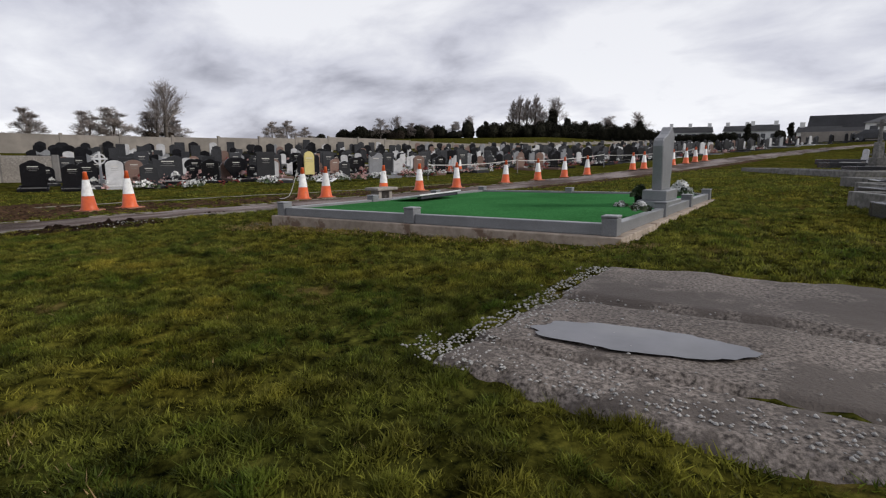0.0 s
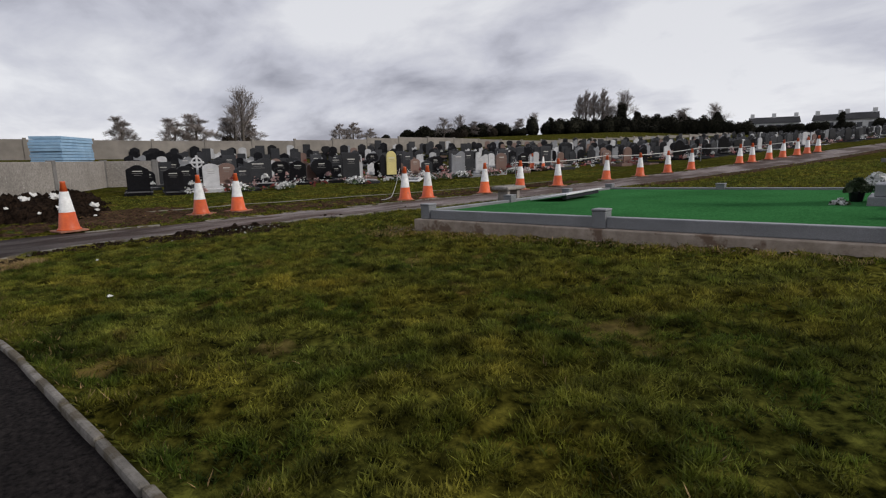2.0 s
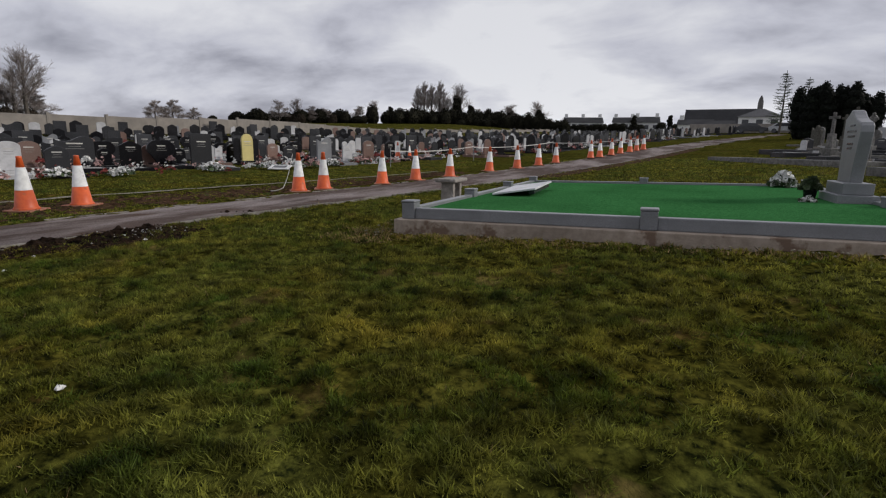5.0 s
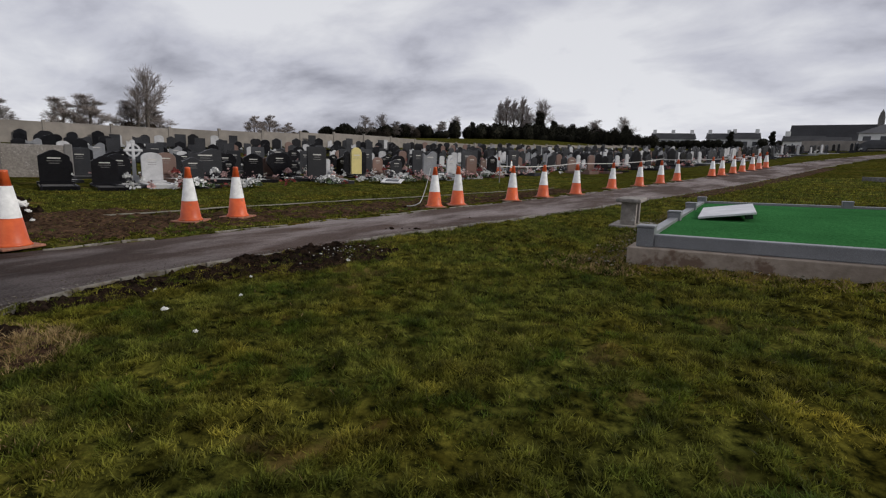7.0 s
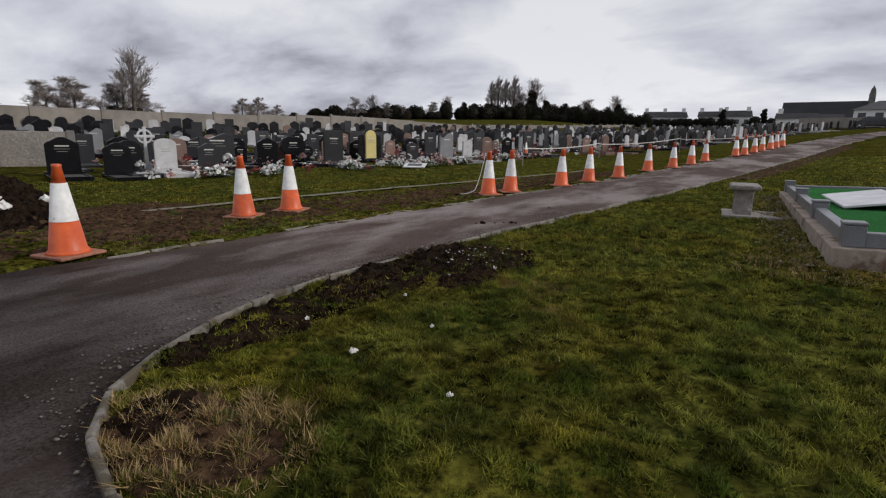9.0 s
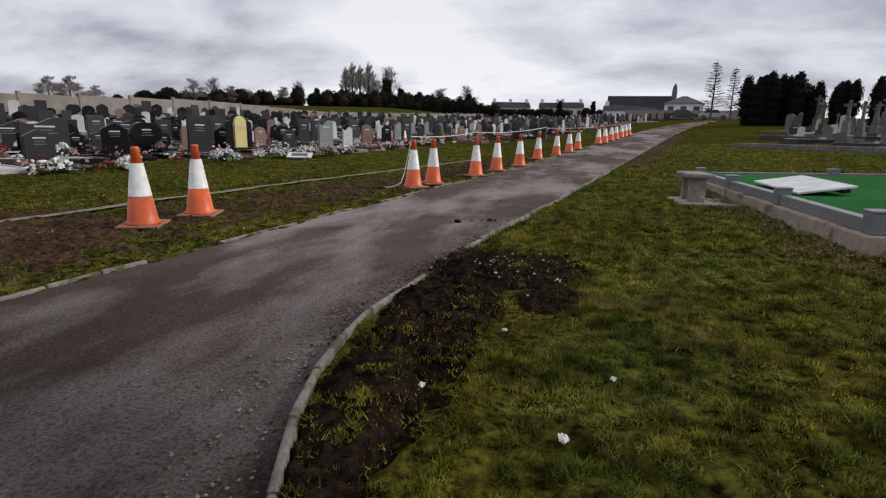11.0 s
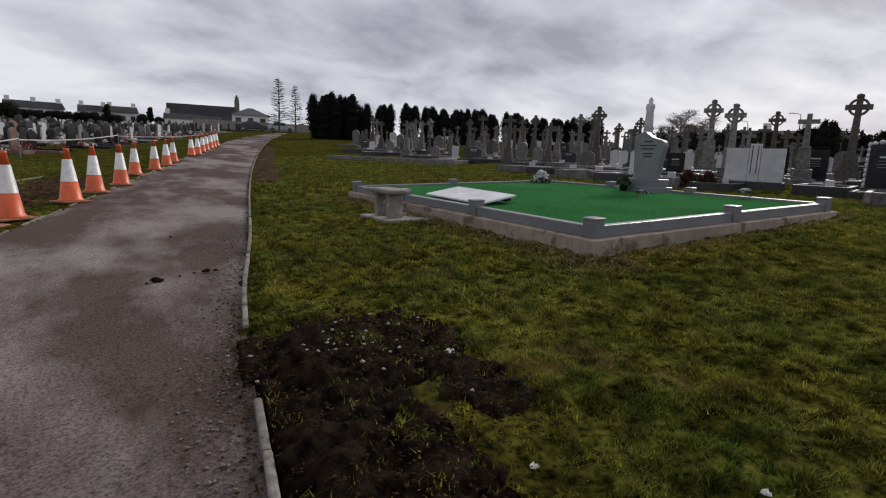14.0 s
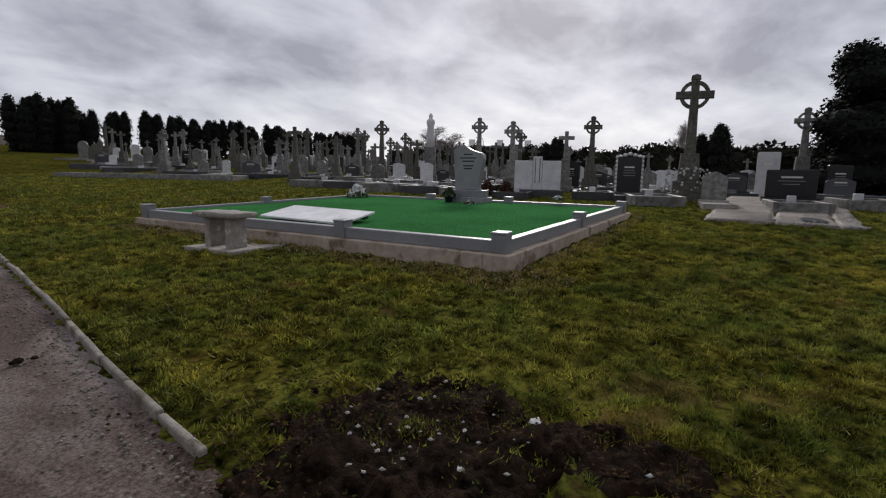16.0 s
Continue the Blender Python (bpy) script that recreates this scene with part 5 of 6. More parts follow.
def far(bearing, dist, proto, s, z, sz=None):
    x, y = EYE.x + dist * math.cos(radians(bearing)), EYE.y + dist * math.sin(radians(bearing))
    place(proto, Matrix.Translation((x, y, z)) @ pose(0, 0, 0, 0, 0, bearing * 7) @ Matrix.Diagonal((s, s, sz or s, 1)))


def base_z(bearing, dist):
    return ground_z(EYE.x + dist * math.cos(radians(bearing)), EYE.y + dist * math.sin(radians(bearing))) - 0.3


FAR = [(162.2, 70, 3, 0.62), (157.6, 72, 3, 0.85), (155.6, 73, 3, 0.95), (151.0, 76, 0, 0.98), (151.8, 76, 0, 0.7), (152.4, 78, 3, 0.9), (150.5, 79, 3, 0.8), (141.5, 110, 3, 0.8), (140.0, 112, 3, 0.85), (138.2, 115, 3, 0.6),
       (130.2, 130, 1, 0.72), (128.4, 131, 0, 0.66), (127.0, 132, 3, 0.8), (125.5, 133, 1, 0.68), (122.0, 136, 3, 0.85), (120.4, 138, 0, 0.66), (115.6, 140, 2, 0.98), (114.9, 140, 2, 1.05), (114.1, 141, 2, 1.0), (113.2, 141, 2, 1.08), (112.4, 142, 1, 1.2), (111.2, 142, 0, 1.15),
       (109.0, 144, 3, 0.85), (105.7, 144, 1, 1.12), (105.4, 145, 3, 0.9), (102.9, 147, 0, 0.86), (47.0, 85, 1, 0.95), (37.6, 75, 1, 1.12), (35.4, 77, 1, 1.0), (36.5, 78, 3, 0.9), (11.2, 60, 2, 0.68), (8.6, 62, 0, 0.6)]
for b, d, k, s in FAR:
    far(b, d, TREES[k], s * (1.2, 1.3, 1.1, 1.45)[k], base_z(b, d), s * (1.05, 1.05, 1.05, 1.15)[k])
for b, d, s in ((132.3, 128, 1.05), (134.2, 130, 0.8), (128.0, 131, 1.0), (126.0, 133, 1.05), (119.0, 137, 0.9), (123.4, 136, 0.8), (136.5, 120, 0.5)):
    far(b, d, BUSH, s, base_z(b, d))
for b, d, s in ((111.5, 141, 0.95), (110.0, 143, 0.7), (118.6, 138, 0.6), (105.8, 144, 0.72), (102.7, 146, 0.75), (113.2, 143, 0.75)):
    far(b, d, IVY, s, base_z(b, d))
for i in range(14):
    b = 131.5 - 2.2 * i
    far(b, 138, HEDGE, 1.15 + 0.2 * math.sin(i * 1.9), base_z(b, 138), (0.9 if i < 5 else 1.25) + 0.3 * math.sin(i * 2.7))
for b, d, s in ((99.6, 150, 0.9), (97.4, 150, 1.0), (95.4, 149, 1.1), (92.9, 148, 0.95), (90.4, 148, 1.05), (88.9, 146, 0.8)):
    far(b, d, HEDGE, s * 0.8, base_z(b, d) + 0.2, s * 0.75)
for b, d, s in ((93.0, 150, 0.55), (89.6, 150, 0.5)):
    far(b, d, IVY, s, base_z(b, d) + 0.6)
for b, d, s in ((163.5, 80, 0.6), (154.6, 76, 0.8), (152.6, 77, 1.1), (150.8, 78, 1.0), (148.0, 80, 0.5), (137.5, 112, 0.6), (128.5, 130, 1.2), (125.0, 132, 1.2), (121.5, 136, 1.1), (109.5, 142, 1.3), (104.3, 145, 1.2)):
    far(b, d, THICKET, s, base_z(b, d))


def conifer(seed):
    """Open larch-like tree with tiers of drooping branches."""
    rnd = random.Random(seed)
    t = thing("conifer", "tall open conifer with tiers of thin branches", "tree", "conifers by the gate")
    bm = bmesh.new()
    tube(bm, [(0, 0, -0.4), (0.05, 0, 4), (0, 0.05, 8.2)], 0.16, 0.03, 7)
    part("trunk", bm, M_BARK, t)
    br = bmesh.new()
    z = 1.4
    while z < 8.0:
        ln = 0.28 * (8.6 - z) + 0.15
        for i in range(7):
            a = rnd.uniform(0, 2 * math.pi)
            d = Vector((math.cos(a), math.sin(a), 0))
            e = Vector((0, 0, z)) + d * ln * rnd.uniform(0.7, 1.1) + Vector((0, 0, ln * 0.18))
            tube(br, [(0, 0, z), Vector((0, 0, z)).lerp(e, 0.6) - Vector((0, 0, 0.05 * ln)), e], 0.03, 0.008, 3)
            for k in range(9):
                p = Vector((0, 0, z)).lerp(e, rnd.uniform(0.3, 1.0))
                q = p + Vector((rnd.uniform(-1, 1), rnd.uniform(-1, 1), rnd.uniform(-0.7, 0.2))) * 0.3
                tube(br, [p, q], 0.022, 0.012, 3)
        z += rnd.uniform(0.28, 0.42)
    part("crown", br, M_LEAF, t)
    return t


CON = conifer(5)
place(CON, on_ground(15.8, 76, 0, 0.98))
place(CON, on_ground(18.7, 77.5, 120, 0.90))


# ---------------------------------------------------------------- houses and church
def gable_house(label, ln, dp, h, rh, wall_mat, roof_mat, chimneys=2, hip=False, windows=4, group="houses beyond the cemetery", name="house", storeys=2):
    t = thing(name, label, "house", group)
    bm = bmesh.new()
    slab(bm, [(-dp / 2, -3), (dp / 2, -3), (dp / 2, h), (0, h + (0 if hip else rh * 0.98)), (-dp / 2, h)] if not hip else [(-dp / 2, -3), (dp / 2, -3), (dp / 2, h), (-dp / 2, h)], -ln / 2, ln / 2, m=pose(0, 0, 0, 0, 0, 90))
    part("wall", bm, wall_mat, t)
    bm = bmesh.new()
    o, k = 0.3, (ln / 2 - dp / 2 if hip else ln / 2 + 0.15)
    lo = [bm.verts.new(p) for p in ((-ln / 2 - o, -dp / 2 - o, h - 0.1), (ln / 2 + o, -dp / 2 - o, h - 0.1), (ln / 2 + o, dp / 2 + o, h - 0.1), (-ln / 2 - o, dp / 2 + o, h - 0.1))]
    a, b = bm.verts.new((-k, 0, h + rh)), bm.verts.new((k, 0, h + rh))
    if hip:
        for f in ((lo[0], lo[1], b, a), (lo[2], lo[3], a, b), (lo[1], lo[2], b), (lo[3], lo[0], a), (lo[3], lo[2], lo[1], lo[0])):
            bm.faces.new(f)
    else:
        for f in ((lo[0], lo[1], b, a), (lo[2], lo[3], a, b)):
            bm.faces.new(f)
        r = bmesh.ops.solidify(bm, geom=bm.faces[:], thickness=0.18)
    part("roof", bm, roof_mat, t)
    for i in range(chimneys):
        x = -ln / 2 + 0.6 + (ln - 1.2) * (i / max(1, chimneys - 1))
        bm = bmesh.new()
        box(bm, x - 0.45, x + 0.45, -0.35, 0.35, h + rh * 0.4, h + rh + 0.9, bevel=0.03)
        part("chimney", bm, wall_mat, t)
    for s in range(storeys):
        for i in range(windows):
            x = -ln / 2 + ln * (i + 0.5) / windows
            z = 0.9 + s * 2.6
            if z + 1.2 > h:
                continue
            bm = bmesh.new()
            box(bm, x - 0.5, x + 0.5, -dp / 2 - 0.03, -dp / 2 + 0.05, z, z + 1.15)
            w = part("window", bm, M_DARK, t)
    return t


def set_far(ob, bearing, dist, z, yaw):
    x, y = EYE.x + dist * math.cos(radians(bearing)), EYE.y + dist * math.sin(radians(bearing))
    ob.matrix_basis = pose(x, y, z, 0, 0, yaw)
    return ob


set_far(gable_house("long white rendered terrace with slate roof and chimneys", 10.6, 6.5, 2.5, 1.6, M_RENDER, M_SLATE, 3, windows=6), 98.1, 158, 6.1, 12)
set_far(gable_house("rendered semi-detached house with slate roof and chimneys", 5.6, 6.5, 2.6, 1.5, M_RENDER, M_SLATE, 2, windows=4), 94.0, 156, 6.0, 3)
set_far(gable_house("rendered house with slate roof and chimneys", 6.2, 6.5, 2.8, 1.6, M_RENDER, M_SLATE, 2, windows=3), 91.8, 155, 5.8, 3)
set_far(gable_house("white rendered bungalow with dark hipped roof", 6.4, 5.6, 2.6, 1.4, M_RENDER, M_SLATE, 0, True, 3, storeys=1), 81.6, 108, 4.6, -10)
set_far(gable_house("white gabled cottage before the church", 7.0, 5.5, 1.7, 1.2, M_RENDER, M_SLATE, 1, windows=3, storeys=1), 87.2, 132, 5.3, -4)
set_far(gable_house("low white outbuilding before the church", 5.5, 4.5, 1.6, 0.9, M_RENDER, M_SLATE, 0, windows=3, storeys=1), 85.1, 130, 5.3, -4)
set_far(gable_house("long low dark-roofed building behind the trees", 9.5, 6, 2.6, 1.3, M_RENDER, M_SLATE, 3, windows=6, storeys=1), 30.0, 75, 1.7, -60)
church = gable_house("dark stone church with a steep slate roof and slim bell tower", 15.5, 8.0, 3.0, 4.6, M_CHURCH, M_SLATE, 0, windows=5, storeys=1, name="church", group="")
church["category"] = "church"
bm = bmesh.new()
box(bm, 7.6, 8.7, -0.7, 0.7, -2, 9.0, bevel=0.1)
slab(bm, [(7.6, 9.0), (8.7, 9.0), (8.5, 10.0), (8.15, 10.7), (7.8, 10.0)], -0.6, 0.6)
part("bell_tower", bm, M_CHURCH, church)
set_far(church, 85.2, 147, 3.8, -4)
gatewall = thing("low_wall", "low pale wall along the road at the gate", "wall", kind="structure")
bm = bmesh.new()
box(bm, -11, 11, -0.12, 0.12, -1, 1.3, bevel=0.03)
part("panel", bm, M_WALL, gatewall)
set_far(gatewall, 80.5, 92, base_z(80.5, 92) + 0.3, -8)


def car(label, material):
    t = thing("car", label, "car", "parked cars by the gate")
    bm = bmesh.new()
    slab(bm, [(-2.0, 0.3), (2.0, 0.3), (2.05, 0.75), (1.2, 0.92), (0.55, 1.42), (-0.95, 1.45), (-1.75, 0.95), (-2.05, 0.85)], -0.82, 0.82, 0.06)
    part("body", bm, material, t)
    for sy in (-0.825, 0.825):
        bm = bmesh.new()
        slab(bm, [(-1.45, 0.95), (0.95, 0.93), (0.45, 1.34), (-0.9, 1.37)], sy - 0.01, sy + 0.01)
        part("side_window", bm, M_DARK, t)
        for x in (-1.3, 1.3):
            w = part("wheel", lathe(bmesh.new(), [(0.2, -0.1), (0.31, -0.1), (0.33, 0), (0.31, 0.1), (0.2, 0.1)], 16), M_DARK, t)
            w.matrix_basis = pose(x, sy * 0.93, 0.33, 90)
    return t


set_far(car("silver parked car by the gate", M_CAR), 79.3, 88, base_z(79.3, 88) + 0.3, -15)
set_far(car("dark parked car by the gate", M_DKGREY), 82.0, 88, base_z(82.0, 88) + 0.3, -10)


def street_lamp(bearing, dist, h):
    t = thing("street_lamp", "slim street lamp post beyond the graves", "street lamp")
    bm = bmesh.new()
    tube(bm, [(0, 0, -1), (0, 0, h * 0.9), (0.1, 0, h), (1.0, 0, h + 0.15)], 0.08, 0.05, 8)
    part("post", bm, M_POLE, t)
    bm = bmesh.new()
    box(bm, 0.8, 1.4, -0.1, 0.1, h + 0.08, h + 0.18, bevel=0.02)
    part("lamp_head", bm, M_POLE, t)
    set_far(t, bearing, dist, base_z(bearing, dist) + 0.3, bearing + 90)


street_lamp(27.2, 80, 6.5)
street_lamp(31.0, 95, 6.0)


# ---------------------------------------------------------------- flowers and litter among the newer graves
rf = random.Random(77)
for x, y, mtl, lab in ((-13.6, 12.6, M_WHITEFL, "white flowers on a fresh grave"), (-13.0, 13.5, M_WHITEFL, "white wreaths on a fresh grave"), (-12.7, 14.6, M_PINKFL, "pink flowers on a fresh grave"), (-12.6, 16.0, M_WHITEFL, "white flowers on gravel"), (-12.3, 18.2, M_PINKFL, "mixed pink flowers on a grave"), (-12.0, 20.0, M_WHITEFL, "white flowers by a headstone"), (-14.2, 10.0, M_WHITEFL, "white flowers by a headstone"), (-14.8, 6.6, M_WHITEFL, "small white flowers on a kerb"), (-15.0, 4.6, M_WHITEFL, "small white flowers on a kerb")):
    flower_bunch("flower_bunch", lab, on_ground(x, y, rf.uniform(0, 360), 1, 0, 0.08), mtl, 170, rf.uniform(0.35, 0.6), 0.06, 0.6, True, rf.randint(1, 99))
for i in range(22):
    y = rf.uniform(4.5, 24)
    x = row_x(y) + rf.uniform(0.3, 2.2)
    flower_bunch("flower_bunch", "small bunch of faded flowers on a grave", on_ground(x, y, rf.uniform(0, 360), 1, 0, 0.08), rf.choice((M_WHITEFL, M_WHITEFL, M_PINKFL, M_REDFL)), 45, rf.uniform(0.12, 0.24), 0.05, 0.7, True, rf.randint(1, 99))
v, f, slots = [], [], []
for i in range(380):
    y = rf.uniform(1.5, 58)
    x = row_x(y) + 2.0 - abs(rf.gauss(0, 9))
    if x < -44 or y < -4.0 + 0.287 * (5.7 - x):
        continue
    z, k, w = ground_z(x, y) + 0.1, rf.choice((0, 0, 1, 1, 2)), rf.uniform(0.1, 0.26)
    for j in range(14):
        c = Vector((x + rf.gauss(0, w * 0.5), y + rf.gauss(0, w * 0.5), z + abs(rf.gauss(0, 0.12))))
        d = Vector((rf.uniform(-1, 1), rf.uniform(-1, 1), rf.uniform(-1, 1))).normalized() * 0.045
        e = d.orthogonal() * 0.9
        o = len(v)
        v += [c + d, c + e, c - d, c - e]
        f.append((o, o + 1, o + 2, o + 3))
        slots.append(k)
me = raw_mesh("grave_flowers", v, f, M_WHITEFL)
me.materials.append(M_PINKFL)
me.materials.append(M_REDFL)
me.polygons.foreach_set("material_index", slots)
tagged(new("grave_flowers", me), "white, pink and red flowers scattered over the graves", "flowers", kind="stuff")
frame_ob = thing("picture_frame", "white framed picture lying on a grave", "picture frame")
bm = bmesh.new()
box(bm, -0.45, 0.45, -0.3, 0.3, 0, 0.05, bevel=0.01)
part("frame", bm, M_WHITEFL, frame_ob)
bm = bmesh.new()
box(bm, -0.3, 0.3, -0.17, 0.17, 0.05, 0.056)
part("picture", bm, M_DKGREY, frame_ob)
place(frame_ob, on_ground(-12.75, 12.4, 20, 1, 14, 0.12))

lit = bmesh.new()
bmesh.ops.create_icosphere(lit, subdivisions=2, radius=0.05)
for q in lit.verts:
    q.co = 0.45 * Vector((q.co.x * 1.2, q.co.y, max(-0.012, q.co.z * 0.7))) + 0.022 * noise.noise_vector(q.co * 45)
scrap = part("litter", lit, M_LITTER)
tagged(scrap, "crumpled scrap of white paper on the grass", "litter", "scraps of litter")
for x, y, s in ((-2.8, -1.5, 1.0), (-3.36, -0.79, 0.8), (-3.08, -2.55, 0.6), (-3.38, -3.3, 0.7), (-2.72, -3.6, 0.9), (-3.15, -1.05, 0.45), (-3.0, -1.25, 0.4), (-3.3, -1.4, 0.45), (0.55, -4.4, 0.7), (-1.95, -3.85, 0.6), (-2.5, -3.1, 0.6), (-10.6, -1.6, 2.2), (-11.4, -2.2, 2.4), (-10.2, -2.9, 1.8), (-12.1, -2.9, 2.8), (-12.8, -1.8, 2.5), (-11.0, -3.4, 2.0), (-9.6, -1.9, 1.4), (-12.0, -2.2, 5.2), (-12.5, -2.6, 4.6), (-11.2, -1.5, 5.0), (-10.5, -2.4, 4.2), (-11.6, -2.9, 4.4), (-13.2, -2.0, 5.0), (-11.7, -3.6, 2.4), (-10.9, -2.3, 2.0), (-13.6, -2.9, 2.6)):
    place(scrap, on_ground(x, y, rf.uniform(0, 360), s, 0, 0.016 + tussock(x, y) + (0.05 + 0.42 * max(0.0, heap(x, y)) if x < -9 else 0)))

# clods lying on the tarmac
clod_bm = bmesh.new()
bmesh.ops.create_icosphere(clod_bm, subdivisions=2, radius=0.06)
for q in clod_bm.verts:
    q.co = Vector((q.co.x * 1.5, q.co.y, q.co.z * 0.45)) + 0.03 * noise.noise_vector(q.co * 25)
clod = part("soil_clod", clod_bm, M_MUD)
tagged(clod, "clod of dark soil dropped on the tarmac", "soil", "clods on the road")

for x, y, s in ((-4.16, 1.08, 0.62), (-4.24, 1.02, 0.35), (-3.76, 1.2, 0.7), (-3.68, 1.18, 0.45), (-3.98, 1.12, 0.3), (-3.9, 3.3, 0.4), (-3.86, 1.16, 0.3)):
    place(clod, on_ground(x, y, rf.uniform(0, 360), s, 0, 0.0))

# tape strung beside the cones
tape = thing("barrier_tape", "red and white barrier tape strung behind the cones", "barrier tape")


def ribbon(a, b, sag, w, material, name, n=16):
    bm = bmesh.new()
    a, b = Vector(a), Vector(b)
    prev = None
    for i in range(n + 1):
        k = i / n
        p = a.lerp(b, k) - Vector((0, 0, sag * 4 * k * (1 - k)))
        cur = [bm.verts.new(p + Vector((0.004 * s, 0, w / 2 * u))) for s, u in ((-1, -1), (1, -1), (1, 1), (-1, 1))]
        if prev:
            for q in range(4):
                bm.faces.new((prev[q], prev[(q + 1) % 4], cur[(q + 1) % 4], cur[q]))
        prev = cur
    part(name, bm, material, tape)


TP = [(-6.1, 5.3), (-9.8, 17.0), (-8.0, 24.0), (-4.5, 30.0), (0.6, 33.0)]
for (x0, y0), (x1, y1) in zip(TP[1:], TP[2:]):
    ribbon((x0, y0, ground_z(x0, y0) + 0.8), (x1, y1, ground_z(x1, y1) + 0.85), 0.12, 0.04, M_TAPE, "tape")
x0, y0 = TP[0]
zt = ground_z(x0, y0)
ribbon((x0 - 0.03, y0 - 0.05, zt + 0.97), (x0 - 0.16, y0 - 0.30, zt + 0.12), 0.10, 0.03, M_TAPE, "loose_end", 10)
ribbon((x0 - 0.16, y0 - 0.30, zt + 0.12), (x0 - 0.46, y0 - 0.44, zt + 0.03), 0.03, 0.02, M_TAPE, "loose_end", 8)
for x, y in TP[1:]:
    bm = bmesh.new()
    tube(bm, [(x, y, ground_z(x, y) - 0.2), (x, y, ground_z(x, y) + 0.95)], 0.02, 0.02, 8)
    part("stake", bm, M_POLE, tape)


# ---------------------------------------------------------------- grass blades near the walk
def bare_ground(x, y):
    """Where no blades grow: tarmac, plot, pad, bench slab."""
    out = (x > -0.2) & (x < 5.62) & (y > -0.2) & (y < 6.8)
    out |= (x > 5.82) & (y > -3.72 - 0.02 * (x - 5.5)) & (y < -1.3)
    u = np.clip((x - 0.2) / 1.5, 0, 1)
    out |= (y < -5.16 - 0.24 * (1 - u * u * (3 - 2 * u)) * (x > -0.6))
    k = np.maximum(0, (-2.6 - y) / 2.6)
    rr = np.where(y > -2.6, -3.55 + 0.18 * y + 0.0013 * y * y - 0.1 * np.exp(-(y / 2) ** 2), -3.99 + 0.97 * k * k + 1.84 * k ** 14)
    rl = -6.5 + 0.15 * y + 0.0019 * y * y
    out |= (x < rr + 0.04) & (x > rl - 0.04)
    out |= (y < -2.6) & (x < rr + 0.04)
    return out


def soil_here(x, y):
    a = ((x + 3.25) / 0.64) ** 2 + ((y + 1.12) / 0.48) ** 2 < 1
    a |= ((x + 3.6) / 0.34) ** 2 + ((y + 2.1) / 1.0) ** 2 < 1
    a |= ((x + 3.5 - 0.2 * (y + 3.6)) / 0.3) ** 2 + ((y + 3.6) / 1.0) ** 2 < 1
    return a


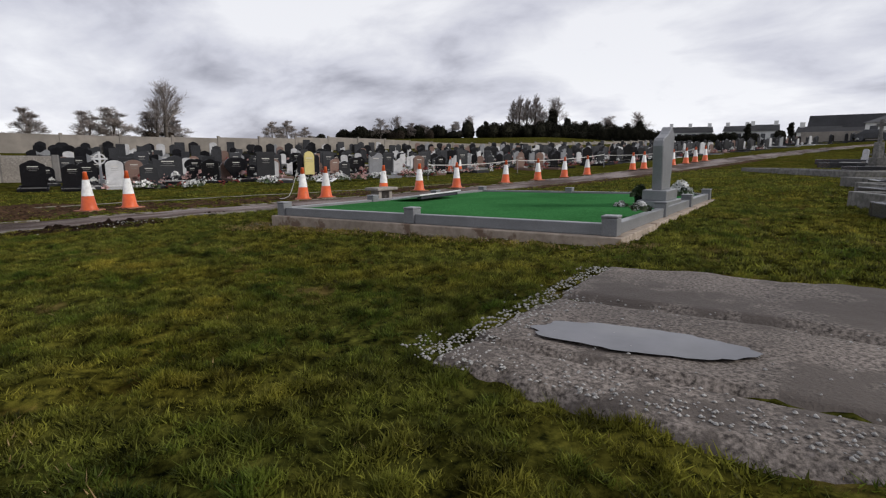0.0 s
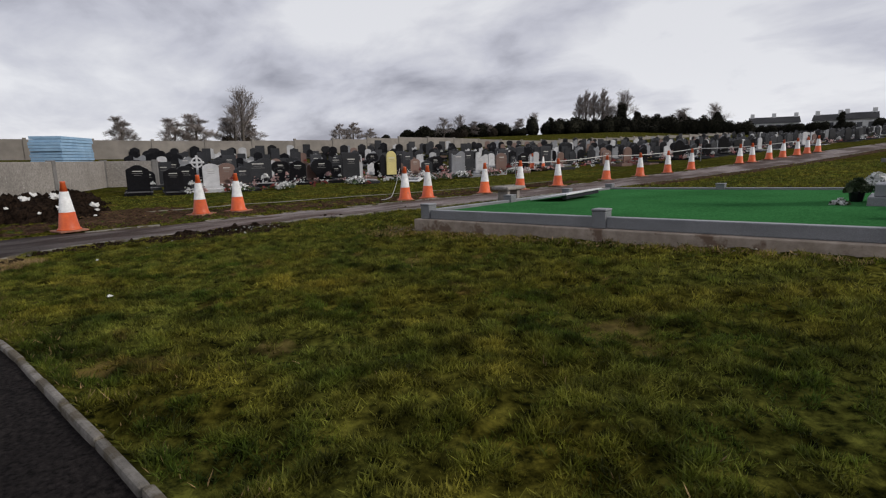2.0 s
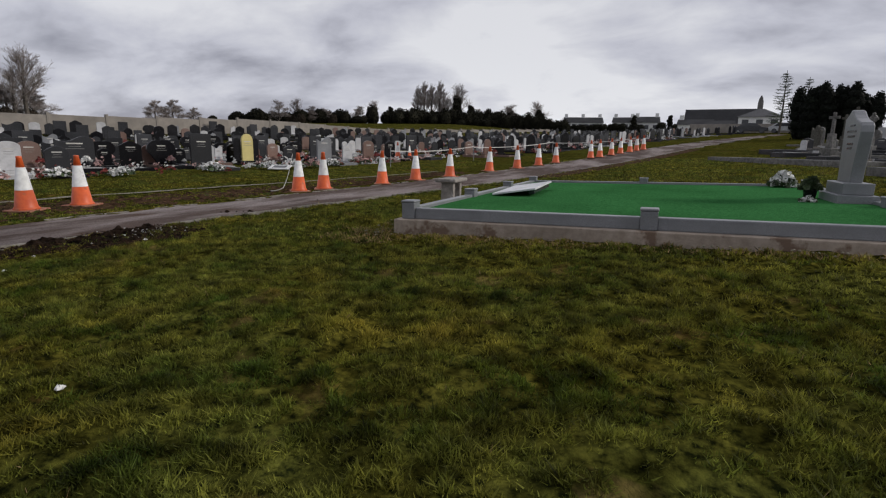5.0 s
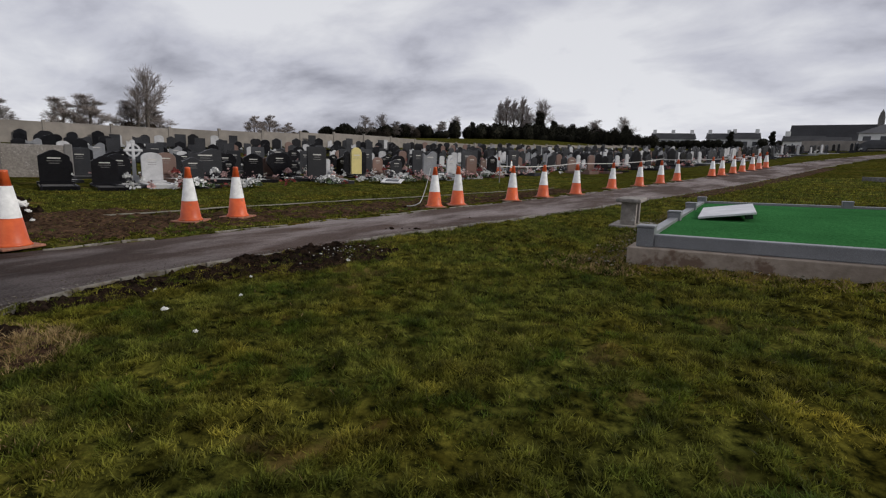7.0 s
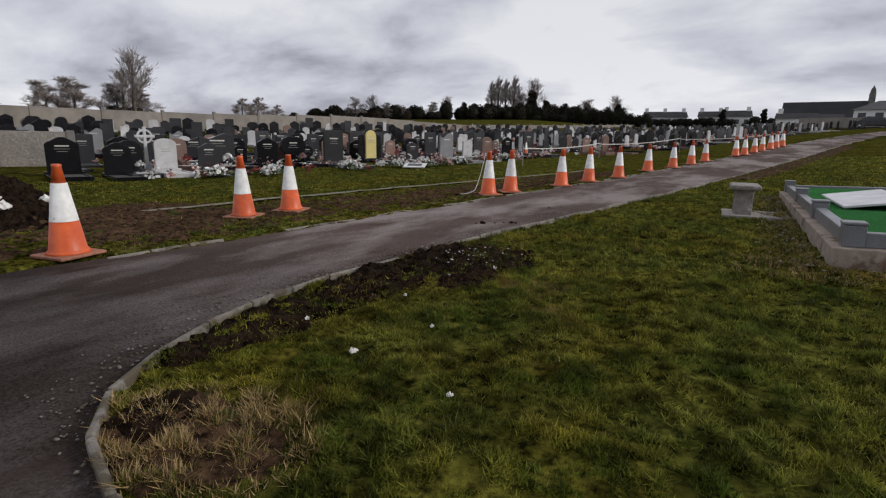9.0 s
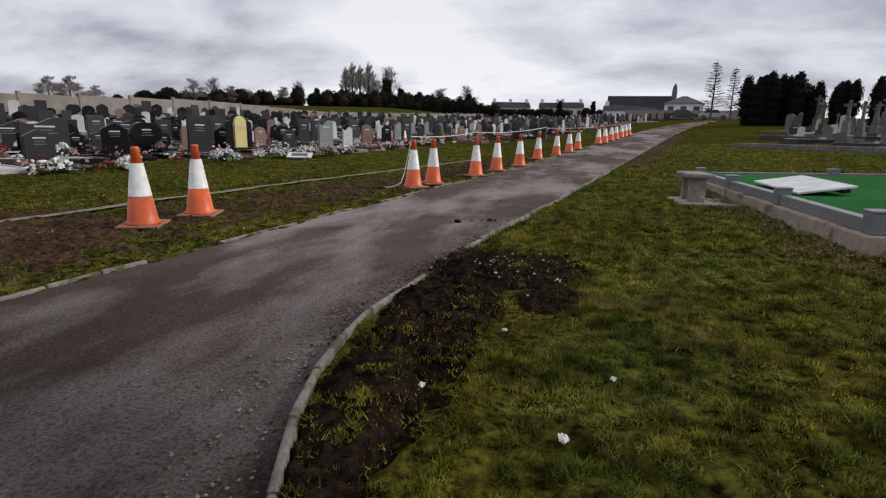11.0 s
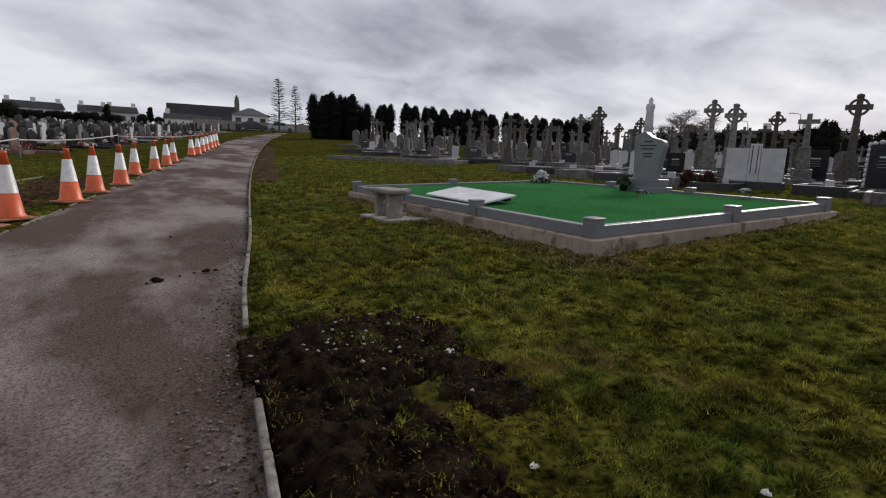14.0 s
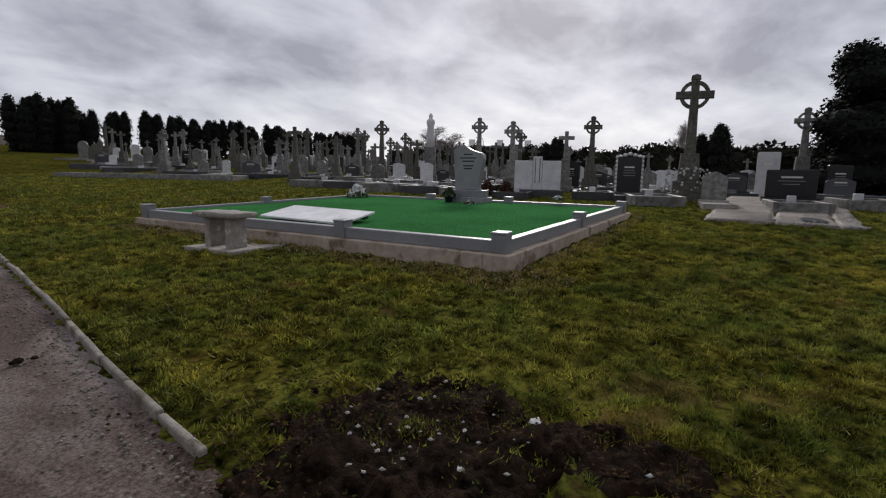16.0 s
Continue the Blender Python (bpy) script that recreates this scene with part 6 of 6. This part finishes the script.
def blades(name, n, x0, x1, y0, y1, h, w, material, label, seed, keep=None):
    r = np.random.RandomState(seed)
    x, y = r.uniform(x0, x1, n), r.uniform(y0, y1, n)
    ok = ~bare_ground(x, y)
    thin = soil_here(x, y)
    sparse = np.array([noise.noise((a * 3.2, b * 3.2, 14.0)) if q else 0.0 for a, b, q in zip(x, y, thin)])
    ok &= ~(thin & (r.rand(n) > 0.10 + 1.3 * np.clip(sparse, 0, 0.5)))
    # tufts: blades gather and stand taller in clumps
    tuft = np.array([0.5 * noise.noise((a * 1.8, b * 1.8, 9.0)) + 1.0 * noise.noise((a * 7.5, b * 7.5, 5.0)) + 0.7 * noise.noise((a * 17.0, b * 17.0, 5.0)) for a, b in zip(x, y)])
    ok &= r.rand(n) < 0.5 + 1.25 * tuft
    if keep is not None:
        ok &= keep(x, y, r)
    x, y, tuft, thin = x[ok], y[ok], tuft[ok], thin[ok]
    n = len(x)
    z = np.array([ground_z(a, b) + tussock(a, b) for a, b in zip(x, y)])
    a = r.uniform(0, 2 * np.pi, n)
    hh = h * (0.45 + 0.8 * r.rand(n)) * (1 + 0.9 * np.clip(tuft, -0.4, 0.8)) * np.where(thin, 0.7, 1.0)
    lean = np.clip(r.normal(0, 1.0, n), -1.6, 1.6) * hh
    b = r.uniform(0, 2 * np.pi, n)
    ww = w * (0.6 + 0.8 * r.rand(n))
    p = np.stack([x, y, z - 0.004 + 0.022 * thin], 1)
    s = np.stack([np.cos(a) * ww, np.sin(a) * ww, 0 * a], 1)
    tip = p + np.stack([np.cos(b) * lean, np.sin(b) * lean, hh], 1)
    v = np.stack([p - s, p + s, tip], 1).reshape(-1, 3)
    ob = new(name, raw_mesh(name, v, np.arange(3 * n).reshape(-1, 3), material))
    return tagged(ob, label, "grass", kind="stuff")


blades("grass_blades", 480000, -4.2, 8.5, -5.42, -1.0, 0.028, 0.0042, M_BLADE, "short tufted winter grass blades", 1)
blades("grass_blades", 420000, -4.0, 7.0, -5.42, -2.4, 0.022, 0.0038, M_BLADE, "short trampled grass beside the path", 11)
blades("grass_blades", 520000, -4.2, 9.0, -1.0, 7.5, 0.030, 0.0075, M_BLADE, "short tufted winter grass blades further off", 2)
blades("grass_blades", 90000, 8.8, 13.5, -5.15, 7.2, 0.03, 0.008, M_BLADE, "short grass before the old graves", 6)
blades("grass_blades", 170000, -17.0, -6.3, -3.0, 24.0, 0.03, 0.012, M_BLADE, "rough grass on the far verge", 3)
blades("grass_blades", 150000, -3.0, 13.0, 7.0, 24.0, 0.04, 0.013, M_BLADE, "grass between plot and old graves", 4)
near_edge = lambda x, y, r: (np.abs(y + 5.1) < 0.13) & (r.rand(len(x)) < 0.6) | (((x + 2.7) / 0.5) ** 2 + ((y + 4.6) / 0.32) ** 2 < 1) | ((x > -0.75) & (x < 5.9) & (y > -0.5) & (y < 0)) | ((x > -0.7) & (x < 0) & (y > -0.5) & (y < 6.8)) | (r.rand(len(x)) < 0.02)
blades("dead_grass", 60000, -3.5, -1.9, -5.15, -4.05, 0.042, 0.0036, M_STRAW, "matted pale straw at the bend of the kerb", 15, lambda x, y, r: (((x + 2.72) / 0.62) ** 2 + ((y + 4.62) / 0.42) ** 2 < r.rand(len(x)) ** 0.5) & (r.rand(len(x)) < 0.5))
blades("dead_grass", 160000, -4.2, 8.0, -5.2, 7.0, 0.028, 0.0038, M_STRAW, "pale dead grass along edges", 5, near_edge)
blades("dead_grass", 200000, -0.95, 6.0, -0.8, 6.7, 0.032, 0.008, M_STRAW, "matted straw and dead leaves along the plinth", 16, lambda x, y, r: (((x < 0.1) & (x > -0.25 - 0.45 * r.rand(len(x)))) | ((y < 0.1) & (y > -0.2 - 0.5 * r.rand(len(x)) * (1.25 - x / 6)))) & (r.rand(len(x)) < 0.8))
